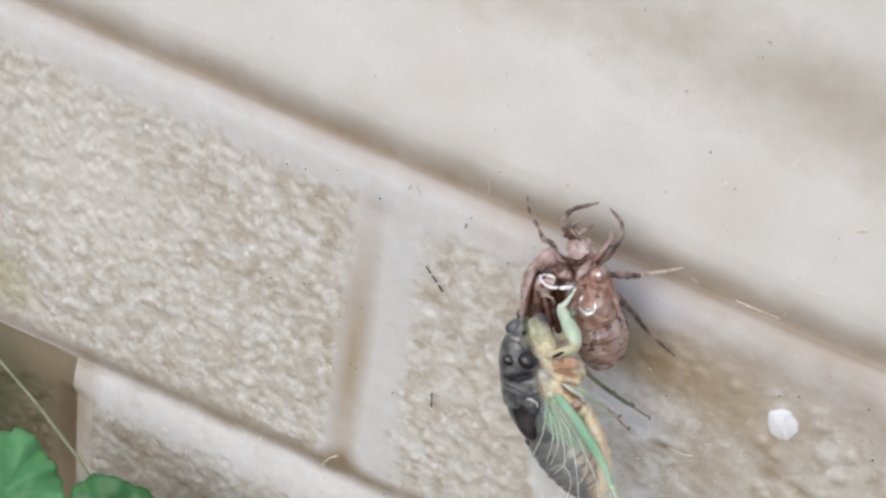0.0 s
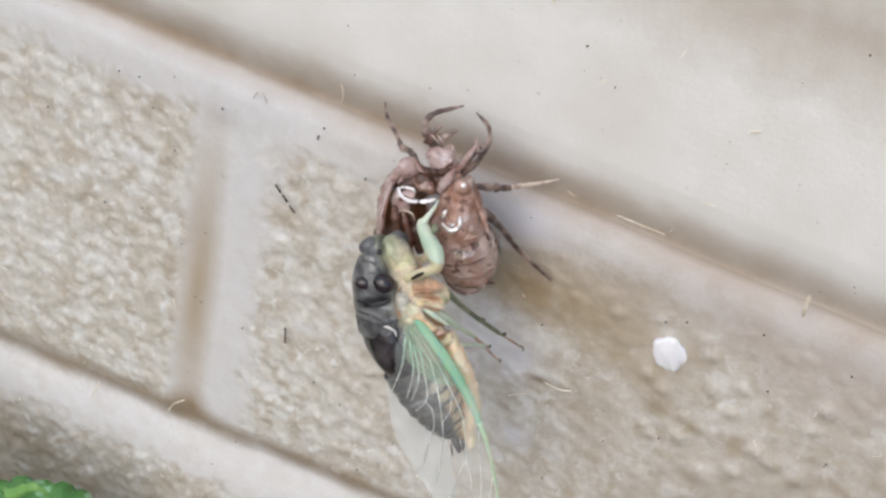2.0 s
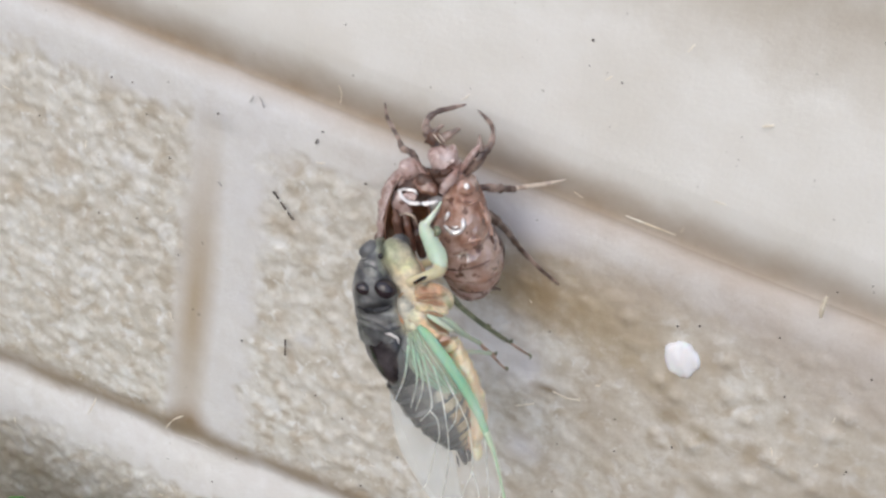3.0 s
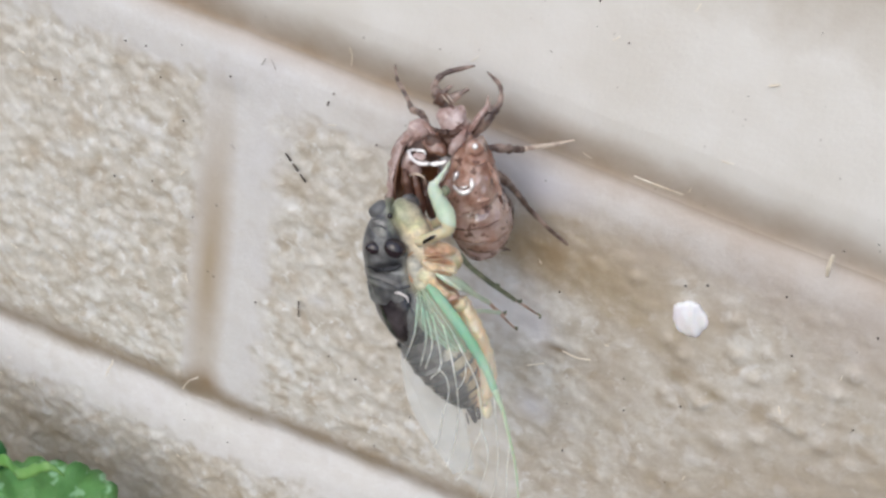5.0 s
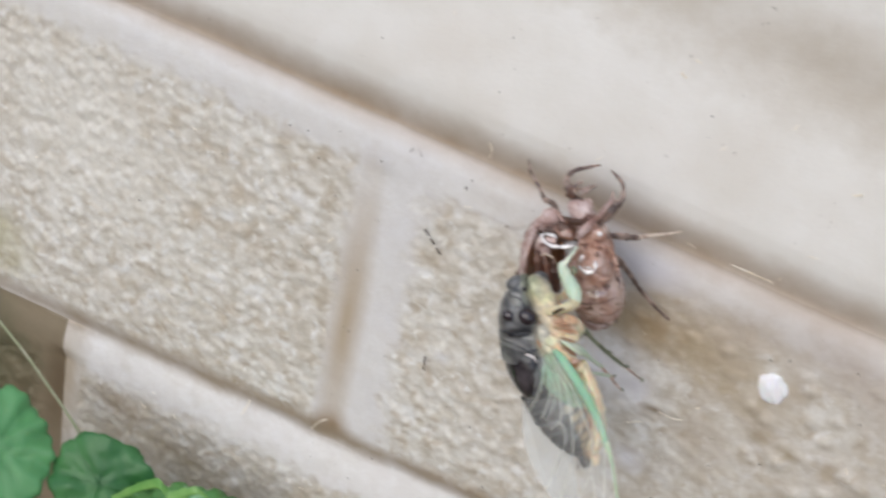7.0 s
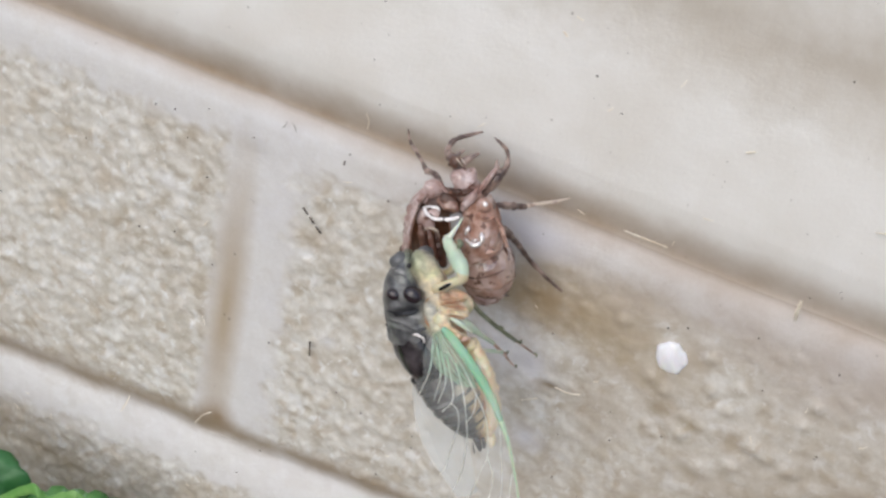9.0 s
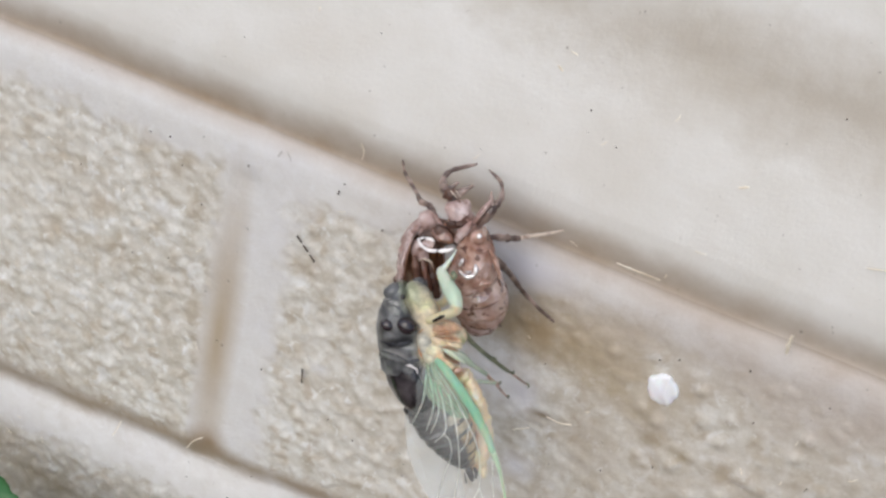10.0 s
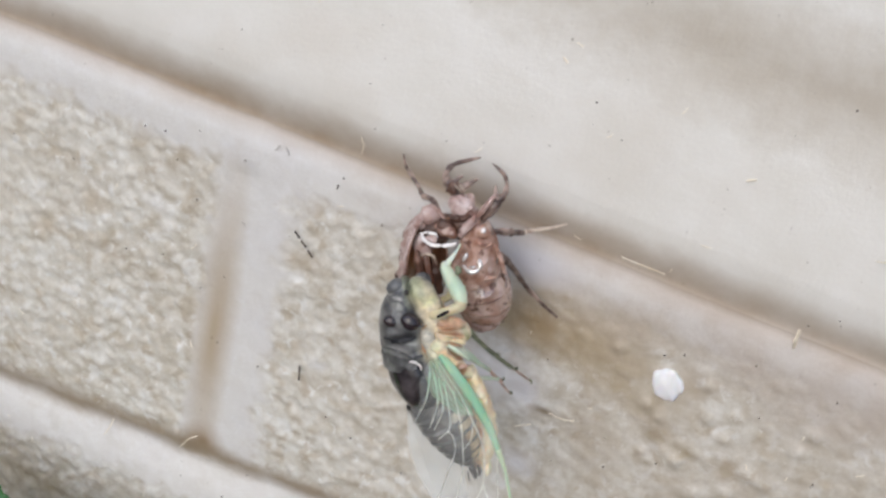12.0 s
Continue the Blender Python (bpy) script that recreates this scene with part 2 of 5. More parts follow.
CREAM, PALE, TAN = (0.53, 0.49, 0.42), (0.74, 0.725, 0.69), (0.41, 0.335, 0.235)
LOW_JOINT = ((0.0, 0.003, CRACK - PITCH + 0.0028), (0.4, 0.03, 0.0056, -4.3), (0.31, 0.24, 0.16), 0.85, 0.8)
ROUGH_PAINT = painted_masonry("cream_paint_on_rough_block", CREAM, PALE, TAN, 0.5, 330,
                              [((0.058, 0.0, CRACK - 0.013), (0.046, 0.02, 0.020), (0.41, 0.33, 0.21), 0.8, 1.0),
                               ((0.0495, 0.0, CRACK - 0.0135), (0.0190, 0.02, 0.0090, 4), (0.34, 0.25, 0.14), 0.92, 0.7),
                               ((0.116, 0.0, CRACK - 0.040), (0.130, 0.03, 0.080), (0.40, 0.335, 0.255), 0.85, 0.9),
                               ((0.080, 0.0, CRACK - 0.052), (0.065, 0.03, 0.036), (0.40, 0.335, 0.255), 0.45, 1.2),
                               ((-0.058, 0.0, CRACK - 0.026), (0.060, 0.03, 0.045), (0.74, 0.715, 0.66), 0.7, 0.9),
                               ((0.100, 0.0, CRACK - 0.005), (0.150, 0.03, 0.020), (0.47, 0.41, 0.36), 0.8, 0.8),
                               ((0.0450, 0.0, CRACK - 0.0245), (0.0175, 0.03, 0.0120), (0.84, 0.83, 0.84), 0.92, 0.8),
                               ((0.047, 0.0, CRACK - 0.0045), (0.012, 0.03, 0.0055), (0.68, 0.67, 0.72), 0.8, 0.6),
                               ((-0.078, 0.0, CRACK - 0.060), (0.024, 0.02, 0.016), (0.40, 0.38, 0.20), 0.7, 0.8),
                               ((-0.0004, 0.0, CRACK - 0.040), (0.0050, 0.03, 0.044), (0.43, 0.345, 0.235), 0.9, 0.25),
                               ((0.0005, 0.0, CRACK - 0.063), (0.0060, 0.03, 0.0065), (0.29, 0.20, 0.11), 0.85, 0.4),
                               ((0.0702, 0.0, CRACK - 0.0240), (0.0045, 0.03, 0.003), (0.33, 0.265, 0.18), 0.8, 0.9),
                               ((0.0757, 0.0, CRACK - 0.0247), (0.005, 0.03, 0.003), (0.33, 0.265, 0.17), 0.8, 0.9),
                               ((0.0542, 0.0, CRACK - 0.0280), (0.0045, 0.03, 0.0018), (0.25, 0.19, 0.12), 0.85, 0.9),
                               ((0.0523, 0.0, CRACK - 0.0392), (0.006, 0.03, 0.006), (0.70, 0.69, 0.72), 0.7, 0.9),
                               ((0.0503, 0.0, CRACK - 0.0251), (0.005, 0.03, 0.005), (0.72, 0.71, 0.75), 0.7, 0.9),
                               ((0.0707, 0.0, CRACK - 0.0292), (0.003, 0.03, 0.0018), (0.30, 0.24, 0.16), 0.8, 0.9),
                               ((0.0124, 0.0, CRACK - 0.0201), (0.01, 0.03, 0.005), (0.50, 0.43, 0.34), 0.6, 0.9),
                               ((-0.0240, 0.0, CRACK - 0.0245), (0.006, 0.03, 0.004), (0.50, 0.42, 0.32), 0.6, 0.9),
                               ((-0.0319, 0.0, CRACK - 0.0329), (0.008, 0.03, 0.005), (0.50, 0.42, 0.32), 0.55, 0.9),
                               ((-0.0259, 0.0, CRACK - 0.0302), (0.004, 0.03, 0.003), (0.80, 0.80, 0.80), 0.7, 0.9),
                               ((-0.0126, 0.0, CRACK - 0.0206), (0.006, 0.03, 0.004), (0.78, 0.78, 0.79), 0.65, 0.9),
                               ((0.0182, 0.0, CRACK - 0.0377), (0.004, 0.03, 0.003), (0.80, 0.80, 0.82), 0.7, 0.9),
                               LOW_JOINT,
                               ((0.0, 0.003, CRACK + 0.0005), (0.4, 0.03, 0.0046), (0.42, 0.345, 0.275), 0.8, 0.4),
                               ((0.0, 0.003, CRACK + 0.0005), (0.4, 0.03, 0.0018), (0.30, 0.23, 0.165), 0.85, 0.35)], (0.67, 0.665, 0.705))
# Tan stains; the broad low blots also put shade into the colour.
LOW_PAINT = painted_masonry("tan_stains_and_shade_on_rough_block", CREAM, PALE, TAN, 0.6, 330,
                            [((-0.010, 0.0, CRACK - 0.106), (0.300, 0.03, 0.062), (0.43, 0.375, 0.28), 0.8, 1.0),
                             ((0.0, 0.0, CRACK - 0.155), (0.400, 0.03, 0.045), (0.27, 0.215, 0.145), 0.85, 0.8),
                             ((-0.060, 0.0, CRACK - 0.108), (0.024, 0.03, 0.026), (0.17, 0.135, 0.085), 0.8, 0.9),
                             ((-0.045, 0.0, CRACK - 0.084), (0.016, 0.03, 0.009), (0.32, 0.25, 0.17), 0.6, 1.2),
                             ((-0.058, 0.0, CRACK - 0.082), (0.010, 0.03, 0.030), (0.43, 0.365, 0.27), 0.85, 0.6),
                             LOW_JOINT], (0.78, 0.765, 0.785))
# Dirt, with the shade of the leaves and the joint put into the colour.
DIRTY_SHADED_PAINT = painted_masonry("dirt_and_leaf_shade_on_rough_block", (0.165, 0.132, 0.083), (0.235, 0.195, 0.13), (0.10, 0.09, 0.052), 0.7, 200, [((-0.082, 0.0, CRACK - 0.090), (0.030, 0.03, 0.036), (0.075, 0.085, 0.045), 0.9, 0.6), ((-0.0595, 0.0, CRACK - 0.088), (0.005, 0.03, 0.022), (0.16, 0.115, 0.07), 0.8, 0.5)], (0.25, 0.20, 0.14), flecks=False)
SMOOTH_PAINT = painted_masonry("cream_paint_on_smooth_block", (0.755, 0.735, 0.695), (0.815, 0.80, 0.775), (0.60, 0.53, 0.44), 0.16, 60,
                               [((0.078, 0.0, CRACK + 0.036), (0.110, 0.03, 0.018), (0.50, 0.445, 0.37), 0.75, 0.7),
                                ((0.010, 0.0, CRACK + 0.036), (0.080, 0.03, 0.015), (0.62, 0.565, 0.48), 0.35, 0.9),
                                ((0.0, 0.006, CRACK), (0.4, 0.03, 0.0098), (0.32, 0.228, 0.14), 0.92, 0.45)])
MORTAR = material("dirty_tan_mortar", (0.40, 0.31, 0.205), (0.30, 0.22, 0.135), 250, rough=0.85, bump=0.4, bump_scale=700, bump_mm=0.3)
FAR_PAINT = material("cream_wall_paint", CREAM, PALE, 60, rough=0.6, bump=0.4, bump_scale=300, bump_mm=0.6)
SOIL = material("brown_dry_soil", (0.11, 0.082, 0.055), (0.21, 0.165, 0.115), 160, rough=0.9, bump=1.0, bump_scale=400, bump_mm=3, speck=(0.28, 0.22, 0.15), speck_scale=700)
SHELL = material("amber_brown_shell", (0.31, 0.16, 0.112), (0.57, 0.40, 0.34), 420, 0.38, 0.64, rough=0.36, bump=0.75, bump_scale=650, bump_mm=0.4, coat=1.0, wet=2.4, patchy=240, speck=(0.15, 0.07, 0.048), speck_scale=600, speck_at=0.57, sss=0.15)
SHELL_DULL = material("dusty_pink_brown_shell", (0.34, 0.205, 0.175), (0.61, 0.485, 0.465), 430, 0.38, 0.64, rough=0.38, bump=0.75, bump_scale=650, bump_mm=0.4, speck=(0.2, 0.10, 0.078), speck_scale=700, speck_at=0.6, coat=0.8, wet=2.0, patchy=300)
SHELL_DARK = material("red_brown_shell_lining", (0.155, 0.068, 0.043), (0.31, 0.17, 0.12), 260, rough=0.3, bump=0.5, bump_scale=800, bump_mm=0.3, coat=0.8, wet=1.8, sss=0.1)
# Deep brown lining; also puts the shade of hollows and clefts into the colour.
SHELL_LINING_AND_SHADE = material("deep_brown_lining_and_hollow_shade", (0.06, 0.027, 0.018), (0.17, 0.085, 0.058), 300, rough=0.5, bump=0.5, bump_scale=800, bump_mm=0.3, coat=0.15)
SHELL_LEG = material("brown_banded_shell_leg", (0.08, 0.047, 0.038), (0.39, 0.285, 0.24), 460, 0.40, 0.62, rough=0.3, coat=0.5, bump=0.6, bump_scale=900, bump_mm=0.3)
# Near-white base under the gloss: the shell's highlights are put into the colour.
GLINT_WHITE = material("painted_shell_glint", (0.86, 0.80, 0.78), (0.74, 0.64, 0.60), 500, rough=0.15, coat=1.0, wet=4.5, bump=0.3, bump_scale=500, bump_mm=0.3)
SHELL_PALE = material("pale_tan_shell_leg", (0.64, 0.54, 0.44), (0.36, 0.25, 0.2), 600, 0.52, 0.66, rough=0.35, coat=0.4)
# Thread white, which also colours the painted glint on the mid back.
THREAD_AND_GLINT = material("white_thread_and_glint", (0.86, 0.83, 0.82), (0.72, 0.66, 0.66), 500, rough=0.2, coat=1.0, wet=1.8)
SLATE = material("slate_grey_cuticle", (0.055, 0.057, 0.062), (0.20, 0.205, 0.212), 170, rough=0.38, bump=0.3, bump_scale=700, bump_mm=0.25, coat=0.5, patchy=240, speck=(0.30, 0.30, 0.30), speck_scale=420, speck_at=0.63)
SLATE_PALE = material("pale_grey_cuticle", (0.42, 0.42, 0.42), (0.22, 0.22, 0.235), 330, rough=0.3, bump=0.4, bump_scale=1000, coat=0.4)
BLACK = material("glossy_black_cuticle", (0.010, 0.007, 0.010), (0.03, 0.02, 0.026), 300, rough=0.12, spec=0.4, coat=0.6, wet=1.5)
MATT_BLACK = material("matt_black_fold", (0.022, 0.022, 0.025), (0.075, 0.076, 0.082), 500, rough=0.75, spec=0.1)
BROWN_BLACK = material("brown_black_cuticle", (0.02, 0.017, 0.02), (0.085, 0.073, 0.08), 260, 0.42, 0.62, rough=0.2, coat=1.0, wet=2.0, patchy=200, bump=0.3, bump_scale=900)
CREAM_SKIN = material("cream_yellow_soft_skin", (0.68, 0.575, 0.37), (0.60, 0.58, 0.40), 200, 0.35, 0.65, rough=0.4, sss=0.4, coat=0.3, bump=0.4, bump_scale=700, bump_mm=0.25, speck=(0.66, 0.50, 0.34), speck_scale=300, speck_at=0.62)
BELLY = material("cream_orange_belly_skin", (0.88, 0.70, 0.46), (0.93, 0.85, 0.68), 330, rough=0.4, sss=0.5, coat=0.2, bump=0.3, bump_scale=900)
ORANGE_SKIN = material("pale_orange_soft_skin", (0.60, 0.34, 0.21), (0.80, 0.64, 0.45), 380, rough=0.35, sss=0.3, coat=0.3, bump=0.4, bump_scale=900)
BROWN_SEAM = material("brown_chest_seam", (0.30, 0.16, 0.09), (0.42, 0.30, 0.18), 500, rough=0.4)
MINT = material("pale_mint_green_limb", (0.50, 0.63, 0.49), (0.68, 0.74, 0.60), 260, rough=0.32, sss=0.3, coat=0.3)
GREEN_VEIN = material("bright_green_wing_edge", (0.35, 0.66, 0.45), (0.54, 0.76, 0.60), 200, rough=0.5, sss=0.5, coat=0.05, alpha=0.7)
EDGE_PALE = material("pale_yellow_green_wing_edge", (0.50, 0.70, 0.48), (0.70, 0.78, 0.60), 200, rough=0.4, sss=0.3)
MEMBRANE = material("clear_wing_film", (0.86, 0.90, 0.89), (0.90, 0.93, 0.92), 250, rough=0.3, alpha=0.15, coat=0.1, bump=0.5, bump_scale=400)
GREEN_FILM = material("green_crumpled_film", (0.40, 0.58, 0.36), (0.74, 0.76, 0.58), 420, rough=0.35, alpha=0.45, coat=0.2, bump=0.5, bump_scale=600)
ROOT_VEIN = material("soft_green_root_vein", (0.34, 0.60, 0.38), (0.58, 0.72, 0.52), 300, rough=0.35, sss=0.3)
MILKY = material("milky_wing_film", (0.88, 0.91, 0.92), (0.82, 0.87, 0.90), 200, rough=0.3, alpha=0.4, coat=0.2)
DARK_LIMB = material("dark_olive_limb", (0.10, 0.12, 0.075), (0.24, 0.26, 0.17), 700, rough=0.35)
PINK_LIMB = material("pink_tan_limb", (0.56, 0.38, 0.30), (0.22, 0.15, 0.11), 520, 0.46, 0.62, rough=0.4)
FLAKE = material("white_paint_flake", (0.92, 0.91, 0.94), (0.86, 0.85, 0.88), 300, rough=0.4, sss=0.15, bump=0.2, bump_scale=500)
STRAW = material("pale_straw", (0.84, 0.79, 0.68), (0.70, 0.60, 0.44), 400, rough=0.6)
CRACK_GREY = material("grey_paint_crack", (0.30, 0.28, 0.26), (0.42, 0.40, 0.38), 900, rough=0.8)
DARK_BIT = material("dark_debris", (0.045, 0.035, 0.03), (0.12, 0.09, 0.07), 900, rough=0.7)
# The pale specks paint the leaf's glossy highlights into its colour.
LEAF = material("fresh_green_leaf", (0.075, 0.215, 0.05), (0.13, 0.31, 0.085), 120, rough=0.42, bump=0.9, bump_scale=330, bump_mm=0.8, sss=0.1, speck=(0.25, 0.45, 0.25), speck_scale=290, speck_at=0.58)
LEAF_MID = material("matt_green_leaf", (0.075, 0.24, 0.085), (0.10, 0.29, 0.11), 60, rough=0.5, bump=0.4, bump_scale=300, bump_mm=0.3, sss=0.1)
LEAF_DARK = material("deep_green_leaf", (0.03, 0.125, 0.035), (0.055, 0.18, 0.05), 90, rough=0.45, bump=0.4, bump_scale=500, bump_mm=0.3)
LEAF_EDGE = material("yellow_green_leaf", (0.13, 0.31, 0.065), (0.21, 0.38, 0.11), 160, rough=0.45, bump=0.6, bump_scale=300)
HAIRY = material("pale_hairy_stalk", (0.42, 0.52, 0.36), (0.66, 0.70, 0.58), 400, rough=0.7, bump=0.8, bump_scale=900, bump_mm=0.5)
STEM = material("pale_green_stem", (0.32, 0.36, 0.22), (0.45, 0.44, 0.33), 300, rough=0.5)


def cuticle(name, base, base2, scale, patches, rough=0.35, coat=0.4, sss=0.0, bump=0.3, bump_scale=800):
    """Insect skin with soft coloured patches: (x, y, z) and radii in mm in the insect's own space, colour, strength, raggedness."""
    m = material(name, base, base2, scale, rough=rough, coat=coat, sss=sss, bump=bump, bump_scale=bump_scale, bump_mm=0.25, patchy=260 if coat else 0)
    nodes, links = m.node_tree.nodes, m.node_tree.links
    bsdf = nodes["Principled BSDF"]
    c = bsdf.inputs["Base Color"].links[0].from_socket
    co = nodes.new("ShaderNodeTexCoord").outputs["Object"]
    rag_noise = noise_tex(nodes, links, co, 420, 5, 0.6)
    for (px, py, pz), (rx, ry, turn), colour, amount, rag in patches:
        mp = nodes.new("ShaderNodeMapping")
        mp.vector_type = "TEXTURE"
        mp.inputs["Location"].default_value, mp.inputs["Scale"].default_value = (px * MM, py * MM, pz * MM), (rx * MM, ry * MM, 0.03)
        mp.inputs["Rotation"].default_value = (0, 0, radians(turn))
        links.new(co, mp.inputs["Vector"])
        n = nodes.new("ShaderNodeVectorMath")
        n.operation = "LENGTH"
        links.new(mp.outputs[0], n.inputs[0])
        a = nodes.new("ShaderNodeMath")
        a.operation = "MULTIPLY_ADD"
        links.new(rag_noise, a.inputs[0])
        a.inputs[1].default_value = rag
        links.new(n.outputs["Value"], a.inputs[2])
        h = nodes.new("ShaderNodeMath")
        h.operation = "MULTIPLY"
        links.new(a.outputs[0], h.inputs[0])
        h.inputs[1].default_value = 0.5
        f = ramp(nodes, links, h.outputs[0], [(0.25 * rag + 0.22, (amount,) * 3), (0.25 * rag + 0.62, (0, 0, 0))])
        c = mix(nodes, links, f, c, colour)
    for size, low, high in ((1300, 0.78, 1.16), (420, 0.84, 1.14)):
        g = nodes.new("ShaderNodeVectorMath")
        g.operation = "MULTIPLY"
        links.new(c, g.inputs[0])
        links.new(ramp(nodes, links, noise_tex(nodes, links, co, size, 4, 0.6, 0.4), [(0.36, (low,) * 3), (0.64, (high, high * 0.98, high * 0.95))]), g.inputs[1])
        c = g.outputs[0]
    links.new(c, bsdf.inputs["Base Color"])
    return m


BODY_SKIN = cuticle("slate_and_cream_cuticle", (0.08, 0.083, 0.09), (0.22, 0.225, 0.235), 380, [
    ((-1.10, 11.20, 6.22), (1.8, 3.4, 34), (0.76, 0.68, 0.48), 1.0, 0.7),
    ((0.15, 8.60, 5.39), (1.9, 2.6, 20), (0.76, 0.67, 0.50), 1.0, 0.8),
    ((-2.75, 12.87, 6.44), (1.5, 2.6, 28), (0.33, 0.36, 0.22), 0.85, 1.1),
    ((-3.59, 13.28, 6.24), (0.6, 1.6, 15), (0.085, 0.10, 0.075), 0.9, 0.6),
    ((-1.21, 5.76, 2.90), (1.5, 2.5, 10), (0.40, 0.41, 0.38), 0.9, 1.2),
    ((-2.02, 7.16, 3.32), (0.8, 1.8, 10), (0.26, 0.265, 0.26), 0.8, 0.8),
    ((0.04, 4.36, 2.71), (1.6, 1.5, 10), (0.66, 0.64, 0.48), 0.9, 0.8),
    ((-4.74, 6.05, 1.15), (2.0, 0.75, -8), (0.03, 0.03, 0.033), 0.9, 0.5),
    ((-5.90, 7.96, 1.70), (1.4, 1.3, 0), (0.045, 0.046, 0.05), 0.85, 0.5),
    ((-4.36, 4.54, 0.43), (2.3, 0.42, -22), (0.30, 0.30, 0.305), 0.8, 0.7),
    ((-5.15, 11.70, 4.41), (1.2, 0.35, -25), (0.36, 0.36, 0.36), 0.8, 0.6),
    ((-4.91, 10.65, 3.90), (0.35, 1.2, -25), (0.33, 0.33, 0.33), 0.7, 0.7),
    ((-6.15, 10.29, 3.00), (0.5, 1.0, 20), (0.05, 0.05, 0.055), 0.7, 0.6),
    ((-3.95, 6.35, 5.00), (2.1, 0.8, 12), (0.022, 0.023, 0.027), 0.95, 0.7),
    ((-4.76, 10.57, 5.00), (0.9, 0.45, -35), (0.36, 0.37, 0.36), 0.8, 1.0),
    ((-3.69, 10.97, 5.00), (0.35, 1.0, 25), (0.30, 0.32, 0.28), 0.7, 1.0),
    ((-5.63, 7.20, 4.00), (0.7, 0.5, 0), (0.24, 0.25, 0.27), 0.7, 1.0),
    ((-2.61, 5.48, 5.00), (1.9, 0.32, -12), (0.40, 0.42, 0.43), 0.7, 1.2),
    ((-5.15, 4.17, 4.00), (1.7, 0.25, -20), (0.36, 0.37, 0.39), 0.7, 1.2),
    ((-1.25, 6.23, 5.50), (0.9, 1.5, 15), (0.60, 0.58, 0.50), 0.75, 1.4),
    ((-0.55, 11.23, 6.50), (1.3, 0.7, 40), (0.58, 0.60, 0.36), 0.7, 1.3),
    ((0.32, 9.24, 6.50), (0.8, 0.5, 20), (0.74, 0.60, 0.40), 0.8, 1.3),
], rough=0.34, coat=0.6, sss=0.05, bump=0.6, bump_scale=950)
ABDOMEN_SKIN = cuticle("brown_black_abdomen_with_cream_flecks", (0.045, 0.043, 0.047), (0.15, 0.145, 0.15), 300, [
    ((3.54, -2.96, 0.10), (1.27, 1.36, 20), (0.72, 0.66, 0.50), 0.95, 1.6),
    ((4.02, -4.43, -0.54), (1.53, 1.36, -30), (0.78, 0.74, 0.62), 0.95, 1.6),
    ((4.58, -5.60, -0.96), (1.02, 1.19, 20), (0.70, 0.60, 0.42), 0.9, 1.6),
    ((5.43, -6.92, -1.31), (1.02, 1.53, 20), (0.60, 0.45, 0.30), 0.8, 1.6),
    ((2.48, -1.75, 0.27), (1.36, 1.02, 0), (0.42, 0.42, 0.36), 0.7, 1.6),
    ((1.70, -5.14, -2.25), (2.72, 0.59, -35), (0.30, 0.30, 0.29), 0.6, 1.4),
    ((2.96, -7.51, -3.02), (2.38, 0.51, -35), (0.30, 0.30, 0.29), 0.6, 1.4),
    ((0.14, -2.96, -1.75), (2.72, 0.51, -35), (0.26, 0.26, 0.26), 0.6, 1.4),
    ((6.70, -9.43, -2.16), (1.19, 2.04, 20), (0.74, 0.62, 0.42), 0.9, 1.2),
    ((7.47, -9.64, -2.00), (1.70, 4.42, 15), (0.80, 0.70, 0.52), 0.95, 0.8),
    ((7.05, -11.69, -3.00), (1.36, 2.21, 0), (0.74, 0.56, 0.44), 0.9, 0.8),
    ((3.63, -3.90, 1.00), (1.36, 1.87, 15), (0.78, 0.76, 0.66), 0.95, 1.4),
    ((4.58, -5.30, 0.50), (1.02, 1.53, 0), (0.70, 0.64, 0.50), 0.9, 1.4),
    ((2.54, -2.26, 1.00), (1.19, 1.36, 0), (0.50, 0.50, 0.36), 0.8, 1.4),
    ((0.14, -0.36, 1.00), (2.72, 0.85, -50), (0.34, 0.36, 0.34), 0.7, 1.4),
    ((6.36, -7.00, -1.00), (0.68, 3.74, 20), (0.66, 0.55, 0.40), 0.8, 1.2),
], rough=0.25, coat=0.6)
VEIN = cuticle("pale_vein_green_at_the_root", (0.86, 0.90, 0.84), (0.92, 0.94, 0.90), 400, [
    ((1.83, 1.52, 1.94), (4.2, 4.2, 0), (0.36, 0.62, 0.42), 0.9, 0.5),
], rough=0.3, coat=0.0, sss=0.2, bump=0.0)
VEIN.node_tree.nodes["Principled BSDF"].inputs["Alpha"].default_value = 1.0
